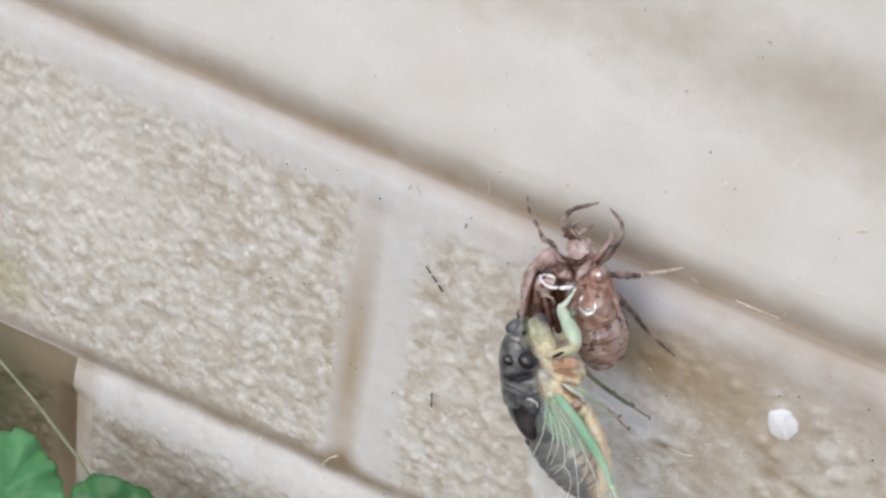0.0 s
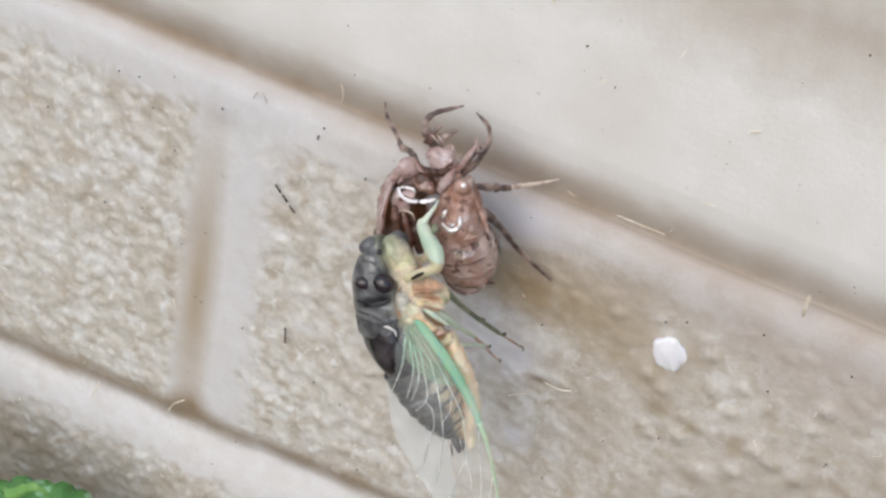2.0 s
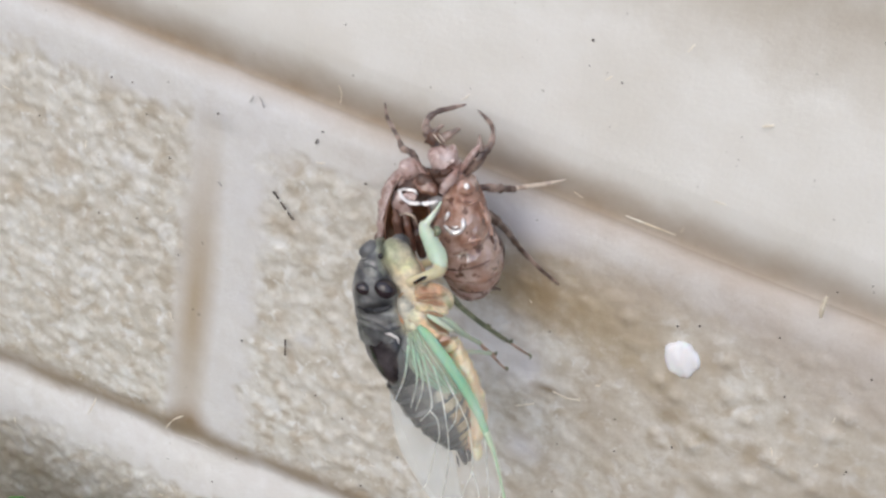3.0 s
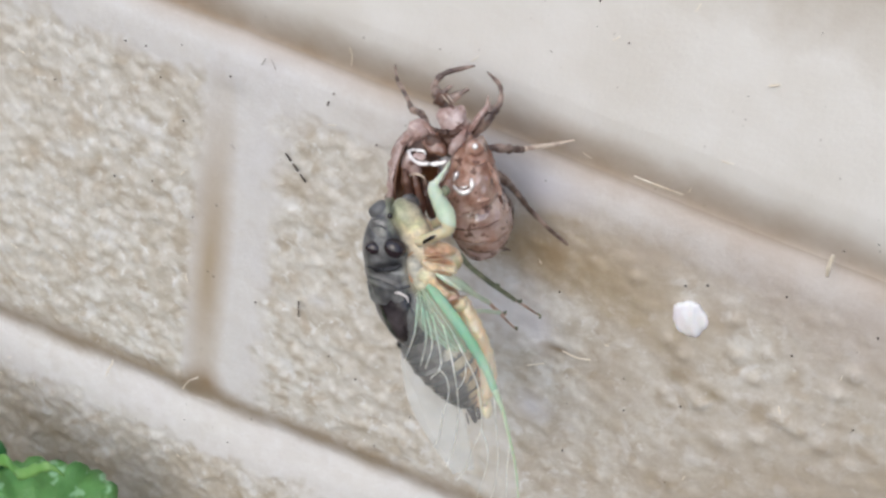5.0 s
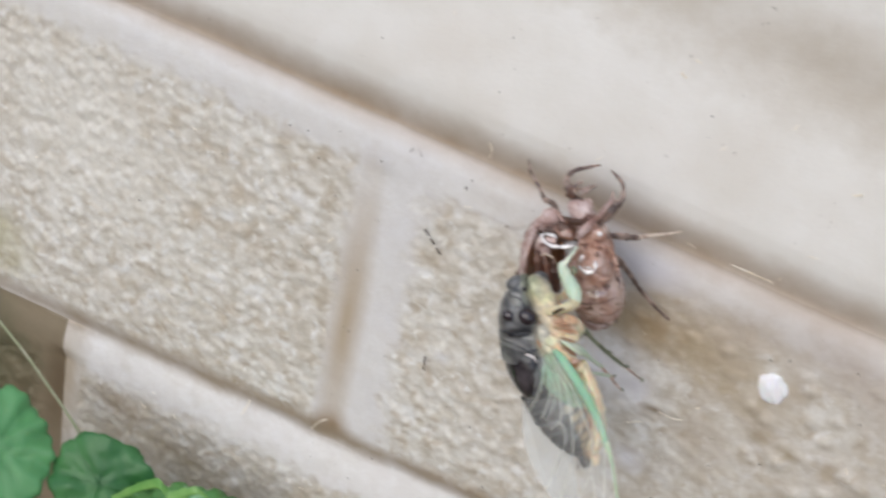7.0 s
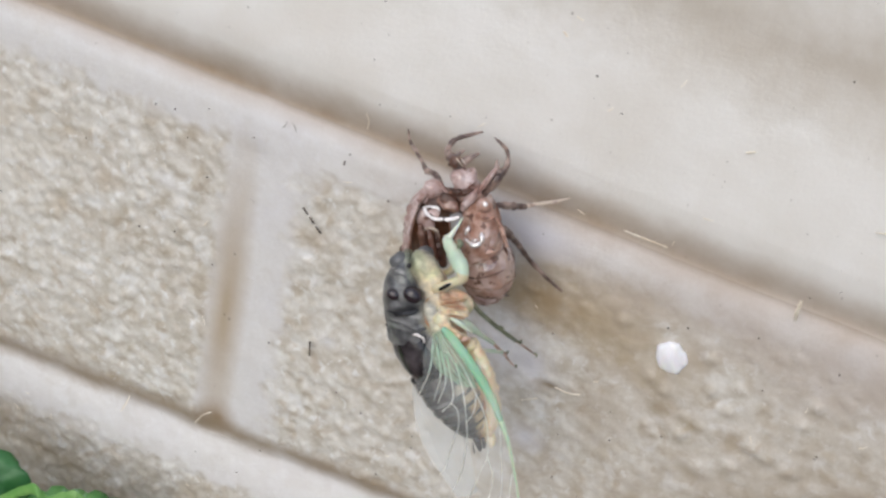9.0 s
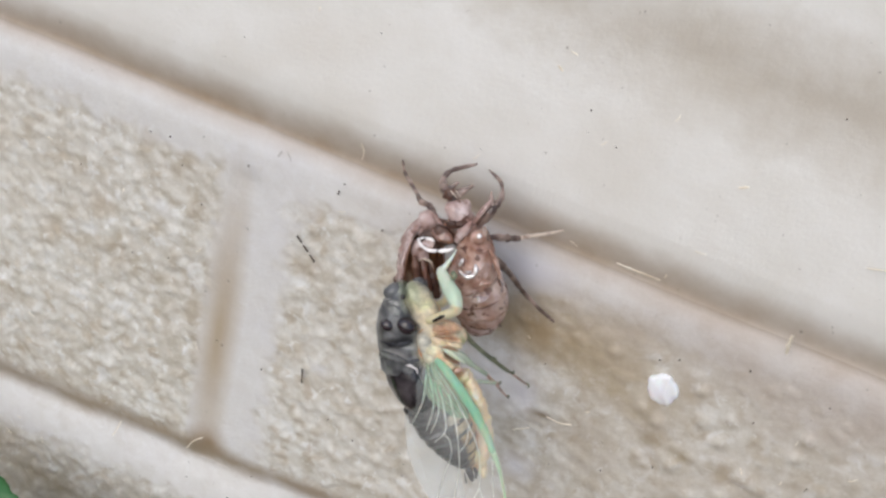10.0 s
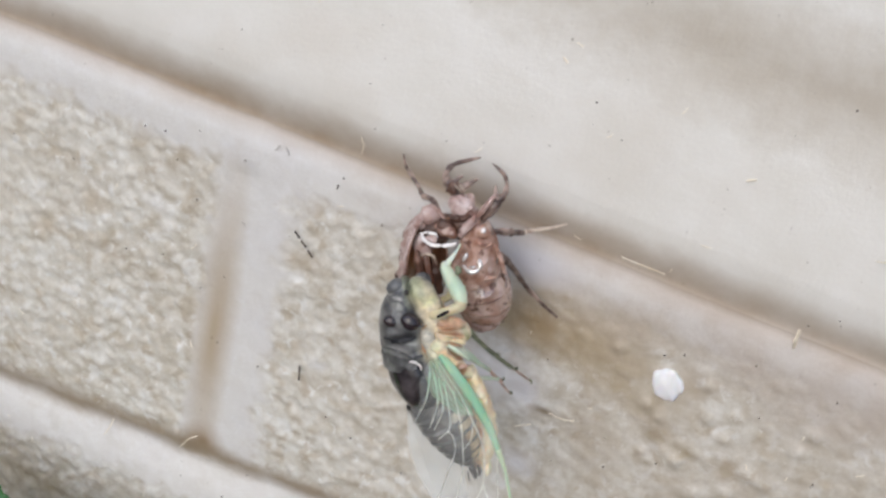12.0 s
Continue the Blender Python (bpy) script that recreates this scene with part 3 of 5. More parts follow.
CHEST_SKIN = cuticle("cream_and_orange_chest_skin", (0.70, 0.59, 0.44), (0.60, 0.53, 0.39), 420, [
    ((1.46, 7.85, 7.00), (1.9, 0.9, -15), (0.47, 0.265, 0.165), 0.9, 1.3),
    ((2.99, 8.45, 7.00), (1.1, 0.6, -25), (0.52, 0.31, 0.19), 0.85, 1.3),
    ((2.66, 6.86, 7.00), (1.8, 0.45, -12), (0.42, 0.20, 0.10), 0.9, 1.4),
    ((1.79, 6.26, 7.00), (1.3, 0.35, -12), (0.80, 0.66, 0.44), 0.9, 1.2),
    ((4.43, 6.58, 6.00), (0.5, 1.5, 30), (0.28, 0.30, 0.18), 0.8, 1.2),
    ((3.70, 2.31, 6.00), (1.1, 0.6, -30), (0.42, 0.20, 0.09), 0.95, 1.2),
    ((1.72, 3.93, 6.50), (1.9, 0.6, -42), (0.80, 0.58, 0.36), 0.9, 0.8),
    ((0.19, 5.25, 6.50), (0.8, 0.8, 0), (0.64, 0.66, 0.46), 0.8, 1.0),
    ((4.63, 1.34, 5.00), (0.7, 0.9, 0), (0.74, 0.70, 0.46), 0.8, 0.9),
], rough=0.4, coat=0.25, sss=0.4)


# ---- the wall ----
def hollow(d, below, above):
    """How far a groove has sunk at a distance d above its middle, from 0 to 1."""
    return math.exp(-abs(d / (above if d > 0 else below)) ** 1.7)


def knobs(q, size, seed, share):
    """Rounded grains of about that size in mm standing in the face: how far out (0 to 1) it is at q."""
    d, places = noise.voronoi(q / size + Vector((seed, 0, 0)))
    if noise.noise(places[0] * 2.7) < 0.5 - share:
        return 0.0
    wide = 0.55 + 0.35 * noise.noise(places[0] * 1.3)
    return max(0.0, 1 - (d[0] / wide) ** 2) ** 1.3


# single pebbles that stand out of the stained block: place and radius in mm
PEBBLES = [(69.3, -30.0, 0.8), (74.2, -29.2, 1.1), (85.1, -25.9, 1.4), (87.2, -26.8, 1.1), (91.0, -14.1, 1.2), (76.8, -18.7, 1.0), (78.3, -33.8, 1.5), (68.2, -21.0, 1.1), (70.3, -22.7, 0.9), (79.8, -21.6, 1.0), (90.1, -18.3, 1.1), (61.7, -12.9, 1.0), (90.4, -27.6, 1.2), (83.0, -31.1, 1.1), (75.5, -13.5, 1.1), (80.4, -16.7, 0.9)]


def wall_relief(x, z, rough, upright):
    """Depth in mm of the moulded face at (x, z) in mm over the main joint, and how smooth it is there (0 to 1).
    upright: the middles of the upright joints of this course and how far each is sunk."""
    q = Vector((x, 0, z))
    wob = 0.7 * noise.noise(q * 0.07) + 0.3 * noise.noise(q * 0.3)
    p = PITCH * 1000
    y = 0.35 * noise.noise(q * 0.05 + Vector((7, 0, 0))) + 0.08 * noise.noise(q * 0.3)
    main = 1.65 * hollow(z + 0.35 * wob - 0.5, 2.7, 4.5)
    y += 0.8 * hollow(z - 34, 11, 8)
    y += main + 1.25 * hollow(z + p + 0.35 * wob, 4.0, 3.4) + 2.2 * hollow(z + 2 * p + 0.35 * wob, 3.2, 1.9) + 2.2 * hollow(z - p, 3.2, 1.9)
    if z > 0:
        return y - 0.8 * min(z / 9, 1) * min((p - z) / 14, 1), 0.0
    course = math.floor(z / p)
    low, top = course * p, (course + 1) * p
    side = 99.0
    for mid, deep, wide, edge in upright:
        fade = min(max((top - 6.5 - z) / 3, 0), 1)
        y += deep * fade * hollow(x - mid + 0.35 * wob, wide, wide * 1.3)
        side = min(side, (x - mid - wide) / edge if x > mid else (mid - wide * 0.7 - x) / 2.2)
    inner = min(side, (z - low) / 2.2)
    under = (top - z) / (8.0 - 1.6 * min(max((x - 40) / 20, 0), 1) if course == -1 else 8.6)
    rag = 2.2 * noise.noise(q * 0.22 + Vector((0, 3, 0))) + 1.2 * noise.noise(q * 0.6)
    on = min(max((inner - 0.95 + 0.26 * rag) * 1.3, 0), 1) * min(max((under - 0.92 + 0.13 * rag) * 3.0, 0), 1)
    soft = min(max((x - 35) / 30, 0), 1)
    h = 1.0 * noise.noise(q * 0.30) + (0.6 - 0.3 * soft) * noise.noise(q * 0.55 + Vector((5, 1, 2))) + (0.20 - 0.10 * soft) * noise.noise(q * 1.2)
    h += (0.5 - 0.4 * soft) * abs(noise.noise(q * 0.5 + Vector((9, 4, 1)))) + 0.07 * noise.noise(q * 2.3)
    h += (0.6 + 0.25 * soft) * knobs(q + 0.8 * wob * Vector((1, 0, 1)), 2.0 + 0.5 * soft, 3.0, 0.62 - 0.1 * soft) + 0.14 * knobs(q, 1.15, 11.0, 0.55) - 0.25
    h -= 0.35 * soft * h
    if x > 40 and rough:
        for px, pz, r in PEBBLES:
            d = ((x - px) ** 2 + (z - pz) ** 2) / (1.3 * r) ** 2
            if d < 4:
                h += 1.5 * math.exp(-d * 1.6) * min(r, 1.1)
    return y - rough * on * (h - 0.1), 1 - on


def tilt(x, z):
    """The lower joint does not run quite level: how far a place (x, z) in mm is raised."""
    return (0.4 + (0.075 if x > 0 else 0.062) * min(max(x, -90), 70)) * min(max(-z / (PITCH * 1000), 0), 1)


def relief_block(name, x0, x1, course, mat, rough, upright, parent, label=""):
    """One block of the face; neighbours meet in the middle of the groove between them."""
    p = PITCH * 1000
    xs = [x0 + 0.4 * i for i in range(int((x1 - x0) / 0.4) + 1)]
    xs[-1] = x1
    zs = [course * p + p * i / 165 for i in range(166)]
    dz = p / 165
    both = [[wall_relief(x, z, rough, upright) for x in (xs[0] - 0.4, *xs, xs[-1] + 0.4)] for z in (zs[0] - dz, *zs, zs[-1] + dz)]
    deep = np.array([[b[0] for b in row] for row in both])
    smooth = [b[1] for row in both[1:-1] for b in row[1:-1]]
    slope_x, slope_z = (deep[1:-1, 2:] - deep[1:-1, :-2]) / 0.8, (deep[2:, 1:-1] - deep[:-2, 1:-1]) / (2 * dz)
    normals = np.stack([slope_x, -np.ones_like(slope_x), slope_z], -1).reshape(-1, 3)
    normals /= np.linalg.norm(normals, axis=1)[:, None]
    verts = [(x * MM, deep[k + 1, i + 1] * MM, (z + tilt(x, z)) * MM + CRACK) for k, z in enumerate(zs) for i, x in enumerate(xs)]
    nx, nz = len(xs), len(zs)
    faces = [(j * nx + i, j * nx + i + 1, (j + 1) * nx + i + 1, (j + 1) * nx + i) for j in range(nz - 1) for i in range(nx - 1)]
    ring = [i for i in range(nx)] + [j * nx + nx - 1 for j in range(1, nz)] + [(nz - 1) * nx + i for i in range(nx - 2, -1, -1)] + [j * nx for j in range(nz - 2, 0, -1)]
    base = len(verts)
    verts += [(verts[i][0], 0.03, verts[i][2]) for i in ring]
    n = len(ring)
    faces += [(ring[(k + 1) % n], ring[k], base + k, base + (k + 1) % n) for k in range(n)]
    me = bpy.data.meshes.new(name)
    me.from_pydata(verts, [], faces)
    me.attributes.new("margin", "FLOAT", "POINT").data.foreach_set("value", smooth + [0.0] * n)
    me.materials.append(mat)
    me.polygons.foreach_set("use_smooth", [True] * len(me.polygons))
    me.normals_split_custom_set_from_vertices(normals.tolist() + [(0.0, 1.0, 0.0)] * n)
    ob = new(name, me)
    ob.parent = parent
    return tagged(ob, label) if label else ob


def box(bm, x0, x1, y0, y1, z0, z1):
    bmesh.ops.create_cube(bm, size=1, matrix=Matrix.Translation(((x0 + x1) / 2, (y0 + y1) / 2, (z0 + z1) / 2)) @ Matrix.Diagonal((x1 - x0, y1 - y0, z1 - z0, 1)))
    return bm


def build_wall():
    bm = bmesh.new()
    box(bm, -1.6, 1.6, 0.012, 0.2, -0.1, 1.9)
    wall = thing("wall_front", bm, MORTAR, "cream painted block wall with tan dirt in its joints", "wall", kind="structure", smooth=False)
    c = CRACK * 1000
    p = PITCH * 1000
    g = 0.9
    near = {}
    joint, low_joint = [(1.0, 0.5, 2.2, 5.0), (198.0, 0.75, 2.0, 5.0), (-196.0, 0.75, 2.0, 5.0)], [(-58.5, 1.4, 3.0, 1.0), (138.5, 0.75, 2.0, 5.0), (-255.5, 0.75, 2.0, 5.0)]
    for course, x0, x1, mat, rough, upright, label in (
            (0, -84, 113, SMOOTH_PAINT, 0.0, (), "smooth cream painted block"),
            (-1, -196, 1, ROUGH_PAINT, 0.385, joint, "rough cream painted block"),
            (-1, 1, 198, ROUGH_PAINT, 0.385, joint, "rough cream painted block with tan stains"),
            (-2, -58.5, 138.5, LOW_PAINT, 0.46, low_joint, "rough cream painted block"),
            (-2, -255.5, -58.5, DIRTY_SHADED_PAINT, 0.5, low_joint, "rough block dark with dirt and painted-in leaf shade")):
        relief_block("block", x0, x1, course, mat, rough, upright, wall, label)
        near.setdefault(course, []).append((x0, x1))
    # the rest of the wall, outside the view
    me = None
    for course in range(-3, 25):
        off = near[course][0][0] if course in near else (-84 if course % 2 == 0 else 0)
        for k in range(-6, 7):
            x0 = off + 197 * k
            if any(abs(x0 - a) < 1 for a, _ in near.get(course, ())) or abs(x0) > 1300:
                continue
            if me is None:
                bm = bmesh.new()
                box(bm, g * MM, (197 - g) * MM, 0, 0.03, g * MM, (p - g) * MM)
                bmesh.ops.bevel(bm, geom=[e for e in bm.edges if all(v.co.y < 0.001 for v in e.verts)], offset=0.006, segments=2, affect="EDGES", profile=0.5)
                me = bpy.data.meshes.new("block")
                bm.to_mesh(me)
                bm.free()
                me.materials.append(FAR_PAINT)
            ob = new("block", me)
            ob.parent = wall
            ob.matrix_basis = pose(x0 * MM, 0, (c + course * p) * MM)
    return wall


def build_ground():
    bm = bmesh.new()
    xs = [-60, -12, -3, -1, -0.5, *np.linspace(-0.3, 0.3, 121), 0.5, 1, 3, 12, 60]
    ys = [-120, -30, -8, -2, -0.8, *np.linspace(-0.4, -0.14, 14), *np.linspace(-0.13, 0.02, 46)]
    def height(x, y):
        bank = 0.032 * math.exp(-(y / 0.032) ** 2) * math.exp(-(x / 1.2) ** 2)
        near = abs(x) < 0.4 and y > -0.5
        return bank + (0.006 * noise.noise(Vector((x, y, 0)) * 25) + 0.003 * noise.noise(Vector((x, y, 3)) * 90) + 0.0015 * noise.noise(Vector((x, y, 5)) * 300) if near else 0)
    vs = [[bm.verts.new((x, y, height(x, y))) for x in xs] for y in ys]
    for a, b in zip(vs, vs[1:]):
        for i in range(len(xs) - 1):
            bm.faces.new((a[i], a[i + 1], b[i + 1], b[i]))
    thing("ground", bm, SOIL, "brown dry bare soil along the foot of the wall", "ground", kind="structure")


build_ground()


# ---- the cast shell ----
def placed(name, m, label, category):
    ob = new(name)
    ob.matrix_world = m
    return tagged(ob, label, category)


def build_shell():
    shell = placed("cicada_shell", pose(0.04056, -0.01050, 0.16374, 53.82, -9.57, 25.27),
                   "empty amber brown cicada shell split open, clinging to the wall", "insect shell")
    # abdomen, ringed
    pts = [(-0.40, 0.82, -0.60, 3.00, 3.20), (0.49, -0.77, 0.00, 3.35, 3.90), (1.44, -2.67, -0.60, 3.75, 4.20), (1.92, -4.57, -1.60, 3.80, 4.00), (1.86, -6.22, -2.80, 3.20, 3.20), (1.37, -7.40, -3.90, 2.20, 2.20), (0.88, -8.18, -4.80, 0.80, 1.00)]
    c = curve_through(pts, 121).tolist()
    part("abdomen", loft(bmesh.new(), pts, n=44, steps=70, grow=-0.2, rough=0.3, freq=0.9), SHELL_DARK, shell, "red brown skin between the abdomen rings")
    marks = (6, 30, 47, 62, 77, 91, 104, 119)
    for k, (a, b) in enumerate(zip(marks, marks[1:])):
        seg = []
        for j in range(7):
            f = j / 6
            p = c[round(a + (b + 3 - a) * f) if b < 119 else round(a + (b - a) * f)]
            lift = -0.18 + 0.32 * f ** 0.7 if b < 119 else 0.05 - 0.3 * f
            seg.append((*p[:3], p[3] + lift, p[4] + lift))
        ring = part("abdomen_ring", loft(bmesh.new(), seg, n=44, steps=14, arc=(-30, 215), rough=0.22, freq=1.1, seed=k * 0.3, caps=False), SHELL if k < 4 else SHELL_DULL, shell, "glossy amber brown abdomen ring")
        thicken(ring, 0.08)
        e = c[min(b + 1, 119)]
        way = Vector(c[min(b + 2, 120)][:3]) - Vector(c[b - 2][:3])
        side = Vector((way.y, -way.x, 0)).normalized()
        side = -side if side.x < 0 else side
        up = way.normalized().cross(side)
        up = -up if up.z < 0 else up
        if b < 119:
            rim = [(*(Vector(e[:3]) + (e[3] + 0.1) * math.cos(th) * side + (e[4] + 0.1) * math.sin(th) * up), 0.12 + 0.07 * noise.noise(Vector((k, th * 2, 0)))) for th in (radians(-20 + 230 * i / 17) for i in range(18))]
            part("ring_edge", tube(bmesh.new(), rim, n=6, steps=40, wobble=0.8), SHELL_LINING_AND_SHADE if k % 2 else SHELL_DARK, shell, "dark edge of a ring")
    # wing pad, a thin crumpled rim along the abdomen
    pad = loft(bmesh.new(), [(3.76, -0.23, 0.20, 0.35, 1.00), (4.66, -2.39, -0.80, 0.75, 1.60), (5.09, -4.43, -2.00, 0.80, 1.80), (4.55, -6.36, -3.20, 0.65, 1.60), (2.90, -7.54, -4.20, 0.40, 1.00)], n=18, steps=30, rough=0.35, freq=1.2)
    part("wing_pad", pad, SHELL_DULL, shell, "crumpled dusty wing pad")
    for q in ([(3.84, -0.08, 2.40, 0.10), (4.37, -1.69, 2.00, 0.26), (4.50, -3.14, 1.20, 0.30), (4.10, -4.31, 0.80, 0.14)], [(5.28, -2.25, 0.60, 0.06), (5.47, -3.42, 0.00, 0.12), (5.18, -4.60, -0.40, 0.06)], [(1.15, -7.75, -0.80, 0.06), (2.63, -7.27, -0.40, 0.13), (3.28, -6.44, 0.00, 0.07)]):
        part("shell_crease", tube(bmesh.new(), q, n=8, wobble=0.8), SHELL_LINING_AND_SHADE, shell, "dark crease beside the wing pad")
    # thorax: two flaps apart from each other, the split between them
    pts = [(-4.66, 6.26, 1.12, 1.81, 2.50), (-5.63, 3.87, -0.28, 2.81, 4.20), (-6.07, 1.10, -2.23, 3.40, 4.60), (-6.04, -1.50, -4.81, 3.30, 3.80), (-5.81, -3.51, -7.87, 2.77, 2.40)]
    thicken(part("thorax_lining", loft(bmesh.new(), pts, n=36, steps=30, arc=(135, 375), grow=-0.25, caps=False), SHELL_DARK, shell, "red brown inside of the split back"), 0.12)
    thicken(part("back_flap", loft(bmesh.new(), pts, n=20, steps=40, arc=(138, 225), rough=0.55, freq=0.8, caps=False), SHELL_DULL, shell, "dusty split flap of the back"), 0.2)
    for k in range(3):
        a = (-7.24, 1.27, -0.31)[0] + 1.1 * k
        top, low = (-7.23, 1.68, -0.04)[1] - 0.25 * k, (-6.90, -4.08, -4.73)[1]
        part("lining_fold", tube(bmesh.new(), [(a, top, 1.4 - 0.9 * k, 0.3), (a + 0.5, top * 0.5 + low * 0.5, 0.2 - 0.7 * k, 0.7), (a + 1.1, low, -1.4 - 0.3 * k, 0.4)], n=10, wobble=0.6), SHELL_DARK if k % 2 else SHELL_LINING_AND_SHADE, shell)
    pts = [(0.56, 6.08, 4.88, 0.89, 1.00), (-0.07, 4.05, 4.09, 1.03, 1.20), (-0.85, 1.89, 2.71, 0.90, 1.10), (-1.88, -0.15, 0.68, 0.63, 0.80)]
    part("back_flap", loft(bmesh.new(), pts, n=16, steps=24, rough=0.25, freq=1.0), SHELL, shell, "curled split flap of the back")
    pts = [(0.97, 5.28, 4.40, 1.51, 1.90), (1.23, 3.04, 3.46, 2.21, 2.70), (1.22, 0.80, 2.16, 2.92, 3.50), (1.06, -0.85, 0.95, 3.21, 3.80)]
    bm = loft(bmesh.new(), pts, n=30, steps=24, rough=0.3, freq=0.9)
    ball(bm, *(1.33, 4.12, 5.91), 1.15, 1.05, 0.9)
    ball(bm, *(-0.08, -0.47, 3.26), 1.3, 1.6, 1.0, turn=20, rough=0.5)
    for q in ([(-0.82, 0.75, 4.42, 0.21), (-0.40, -0.22, 4.55, 0.27), (0.28, -0.90, 4.49, 0.27), (0.97, -0.50, 4.84, 0.21)], [(2.89, 2.49, 5.76, 0.20), (3.85, 0.32, 5.33, 0.34), (4.40, -1.45, 4.33, 0.21)], [(-1.27, -1.29, 2.68, 0.21), (0.69, -2.27, 3.95, 0.34), (3.16, -1.87, 4.79, 0.21)], [(0.16, 2.98, 5.37, 0.20), (1.67, 2.20, 6.22, 0.27), (2.62, 2.61, 6.30, 0.20)]):
        tube(bm, q, n=8, wobble=0.4)
    melt(part("chest", bm, SHELL, shell, "glossy brown wrinkled side of the chest"), 0.12, 2)
    # head
    pts = [(-6.68, 5.06, -0.32, 1.26, 1.60), (-4.64, 5.41, 1.41, 1.53, 2.00), (-2.23, 5.61, 3.06, 1.66, 2.10), (-0.14, 5.98, 4.03, 1.38, 1.70)]
    # Dark filling: the shade inside the empty head, put into its colour.
    part("head", ball(ball(bmesh.new(), *(-4.13, 4.76, 0.38), 3.3, 1.9, 2.4, turn=14, rough=0.2), *(-1.36, 4.97, 1.82), 2.4, 1.8, 2.2, turn=-20, rough=0.2), SHELL_LINING_AND_SHADE, shell)
    bm = ball(bmesh.new(), *(-5.38, 6.49, 2.08), 1.3, 1.4, 1.2, rough=0.6)
    ball(bm, *(-6.05, 5.00, 1.19), 1.1, 1.5, 0.9, turn=15)
    loft(bm, [(-6.84, 4.74, 0.79, 0.42, 0.60), (-6.63, 3.13, 0.70, 1.05, 0.80), (-6.25, 1.26, -0.06, 1.19, 0.80)], n=18, steps=18, rough=0.4)
    tube(bm, [(-4.56, 7.18, 3.56, 0.34), (-3.87, 6.15, 3.50, 0.28), (-3.05, 5.33, 3.24, 0.21)], n=8)
    melt(part("eye_and_crown", bm, SHELL_DULL, shell, "dull pinkish hollow eye and crown"), 0.12, 1)
    bm = ball(bmesh.new(), *(-1.30, 7.60, 5.07), 1.75, 1.75, 1.2, turn=-16, rough=0.8)
    ball(bm, *(-2.31, 7.98, 5.20), 1.0, 0.8, 0.9, rough=0.5)
    ball(bm, *(-0.41, 6.10, 4.46), 1.1, 1.8, 1.1, turn=-25)
    ball(bm, *(-0.07, 4.33, 4.06), 0.9, 1.6, 0.8, turn=-20)
    tube(bm, [(-3.00, 7.73, 4.76, 0.34), (-2.17, 6.95, 5.34, 0.27), (-0.79, 6.72, 5.76, 0.27), (0.03, 7.39, 6.01, 0.20)], n=8)
    melt(part("face", bm, SHELL_DULL, shell, "swollen dusty pink face plate"), 0.12, 1)
    # Solid dark pieces stand in for the shade in the head's clefts.
    part("cleft_shade", loft(bmesh.new(), [(-3.40, 9.33, 5.60, 0.20, 0.20), (-2.81, 9.72, 6.20, 0.75, 0.40), (-2.28, 9.99, 6.40, 0.60, 0.35), (-1.77, 10.35, 6.20, 0.15, 0.20)], n=14, steps=16, rough=0.3, freq=1.4), SHELL_LINING_AND_SHADE, shell, "dark brown piece painting the shade of the hollow behind the foreleg")
    part("cleft_shade", loft(bmesh.new(), [(-3.23, 6.38, 5.30, 0.15, 0.20), (-2.29, 5.85, 5.90, 0.42, 0.30), (-1.14, 5.81, 6.20, 0.36, 0.30), (-0.22, 6.11, 6.00, 0.10, 0.20)], n=12, steps=16, rough=0.3, freq=1.4), SHELL_LINING_AND_SHADE, shell)
    part("cleft_shade", loft(bmesh.new(), [(-4.82, 5.13, 3.40, 0.20, 0.20), (-3.92, 4.51, 4.20, 0.70, 0.30), (-2.75, 3.91, 4.60, 0.80, 0.30), (-2.32, 3.13, 4.40, 0.30, 0.20)], n=12, steps=16, rough=0.4, freq=1.4), SHELL_DARK, shell)
    part("face_ridge", tube(bmesh.new(), [(-2.49, 10.25, 7.40, 0.06), (-2.09, 9.73, 7.50, 0.10), (-1.64, 9.18, 7.20, 0.06)], n=6), SHELL_PALE, shell)
    part("face_ridge", loft(bmesh.new(), [(0.36, 6.21, 6.20, 0.30, 0.40), (-0.22, 5.40, 6.20, 0.55, 0.50), (-1.00, 4.43, 5.60, 0.60, 0.50), (-1.68, 3.51, 4.90, 0.35, 0.30)], n=14, steps=20, rough=0.35, freq=1.2), SHELL_DULL, shell, "pinkish flap beside the split")
    part("beak", tube(bmesh.new(), [(-2.19, 6.51, 4.45, 0.34), (-3.04, 5.73, 3.50, 0.41), (-3.63, 4.81, 2.40, 0.28)], n=8), SHELL_DARK, shell)
    # Two more dark lumps paint in shade beside the beak.
    part("cleft_shade", ball(bmesh.new(), *(-3.44, 4.88, 4.16), 1.3, 0.9, 0.5, turn=-30, rough=0.3), SHELL_LINING_AND_SHADE, shell)
    part("cleft_shade", ball(bmesh.new(), *(-1.48, 5.85, 5.44), 1.5, 0.55, 0.5, turn=6, rough=0.2), SHELL_LINING_AND_SHADE, shell)
    tube_part = lambda name, pts, mat, label="": part(name, tube(bmesh.new(), [(*q[:3], q[3] * (0.98 if "leg" in name else 0.92)) for q in pts], n=10, wobble=0.4), mat, shell, label)
    bm = loft(bmesh.new(), [(-6.75, 4.04, 2.60, 0.18, 0.12), (-6.26, 3.02, 3.00, 0.30, 0.15), (-5.11, 2.36, 3.50, 0.30, 0.15), (-3.44, 2.28, 3.90, 0.34, 0.15), (-1.98, 2.57, 4.00, 0.22, 0.12)], n=10, steps=26, grow=-0.06, rough=0.14, freq=2.0)
    part("lining_thread", bm, THREAD_AND_GLINT, shell, "white band of the old breathing tube")
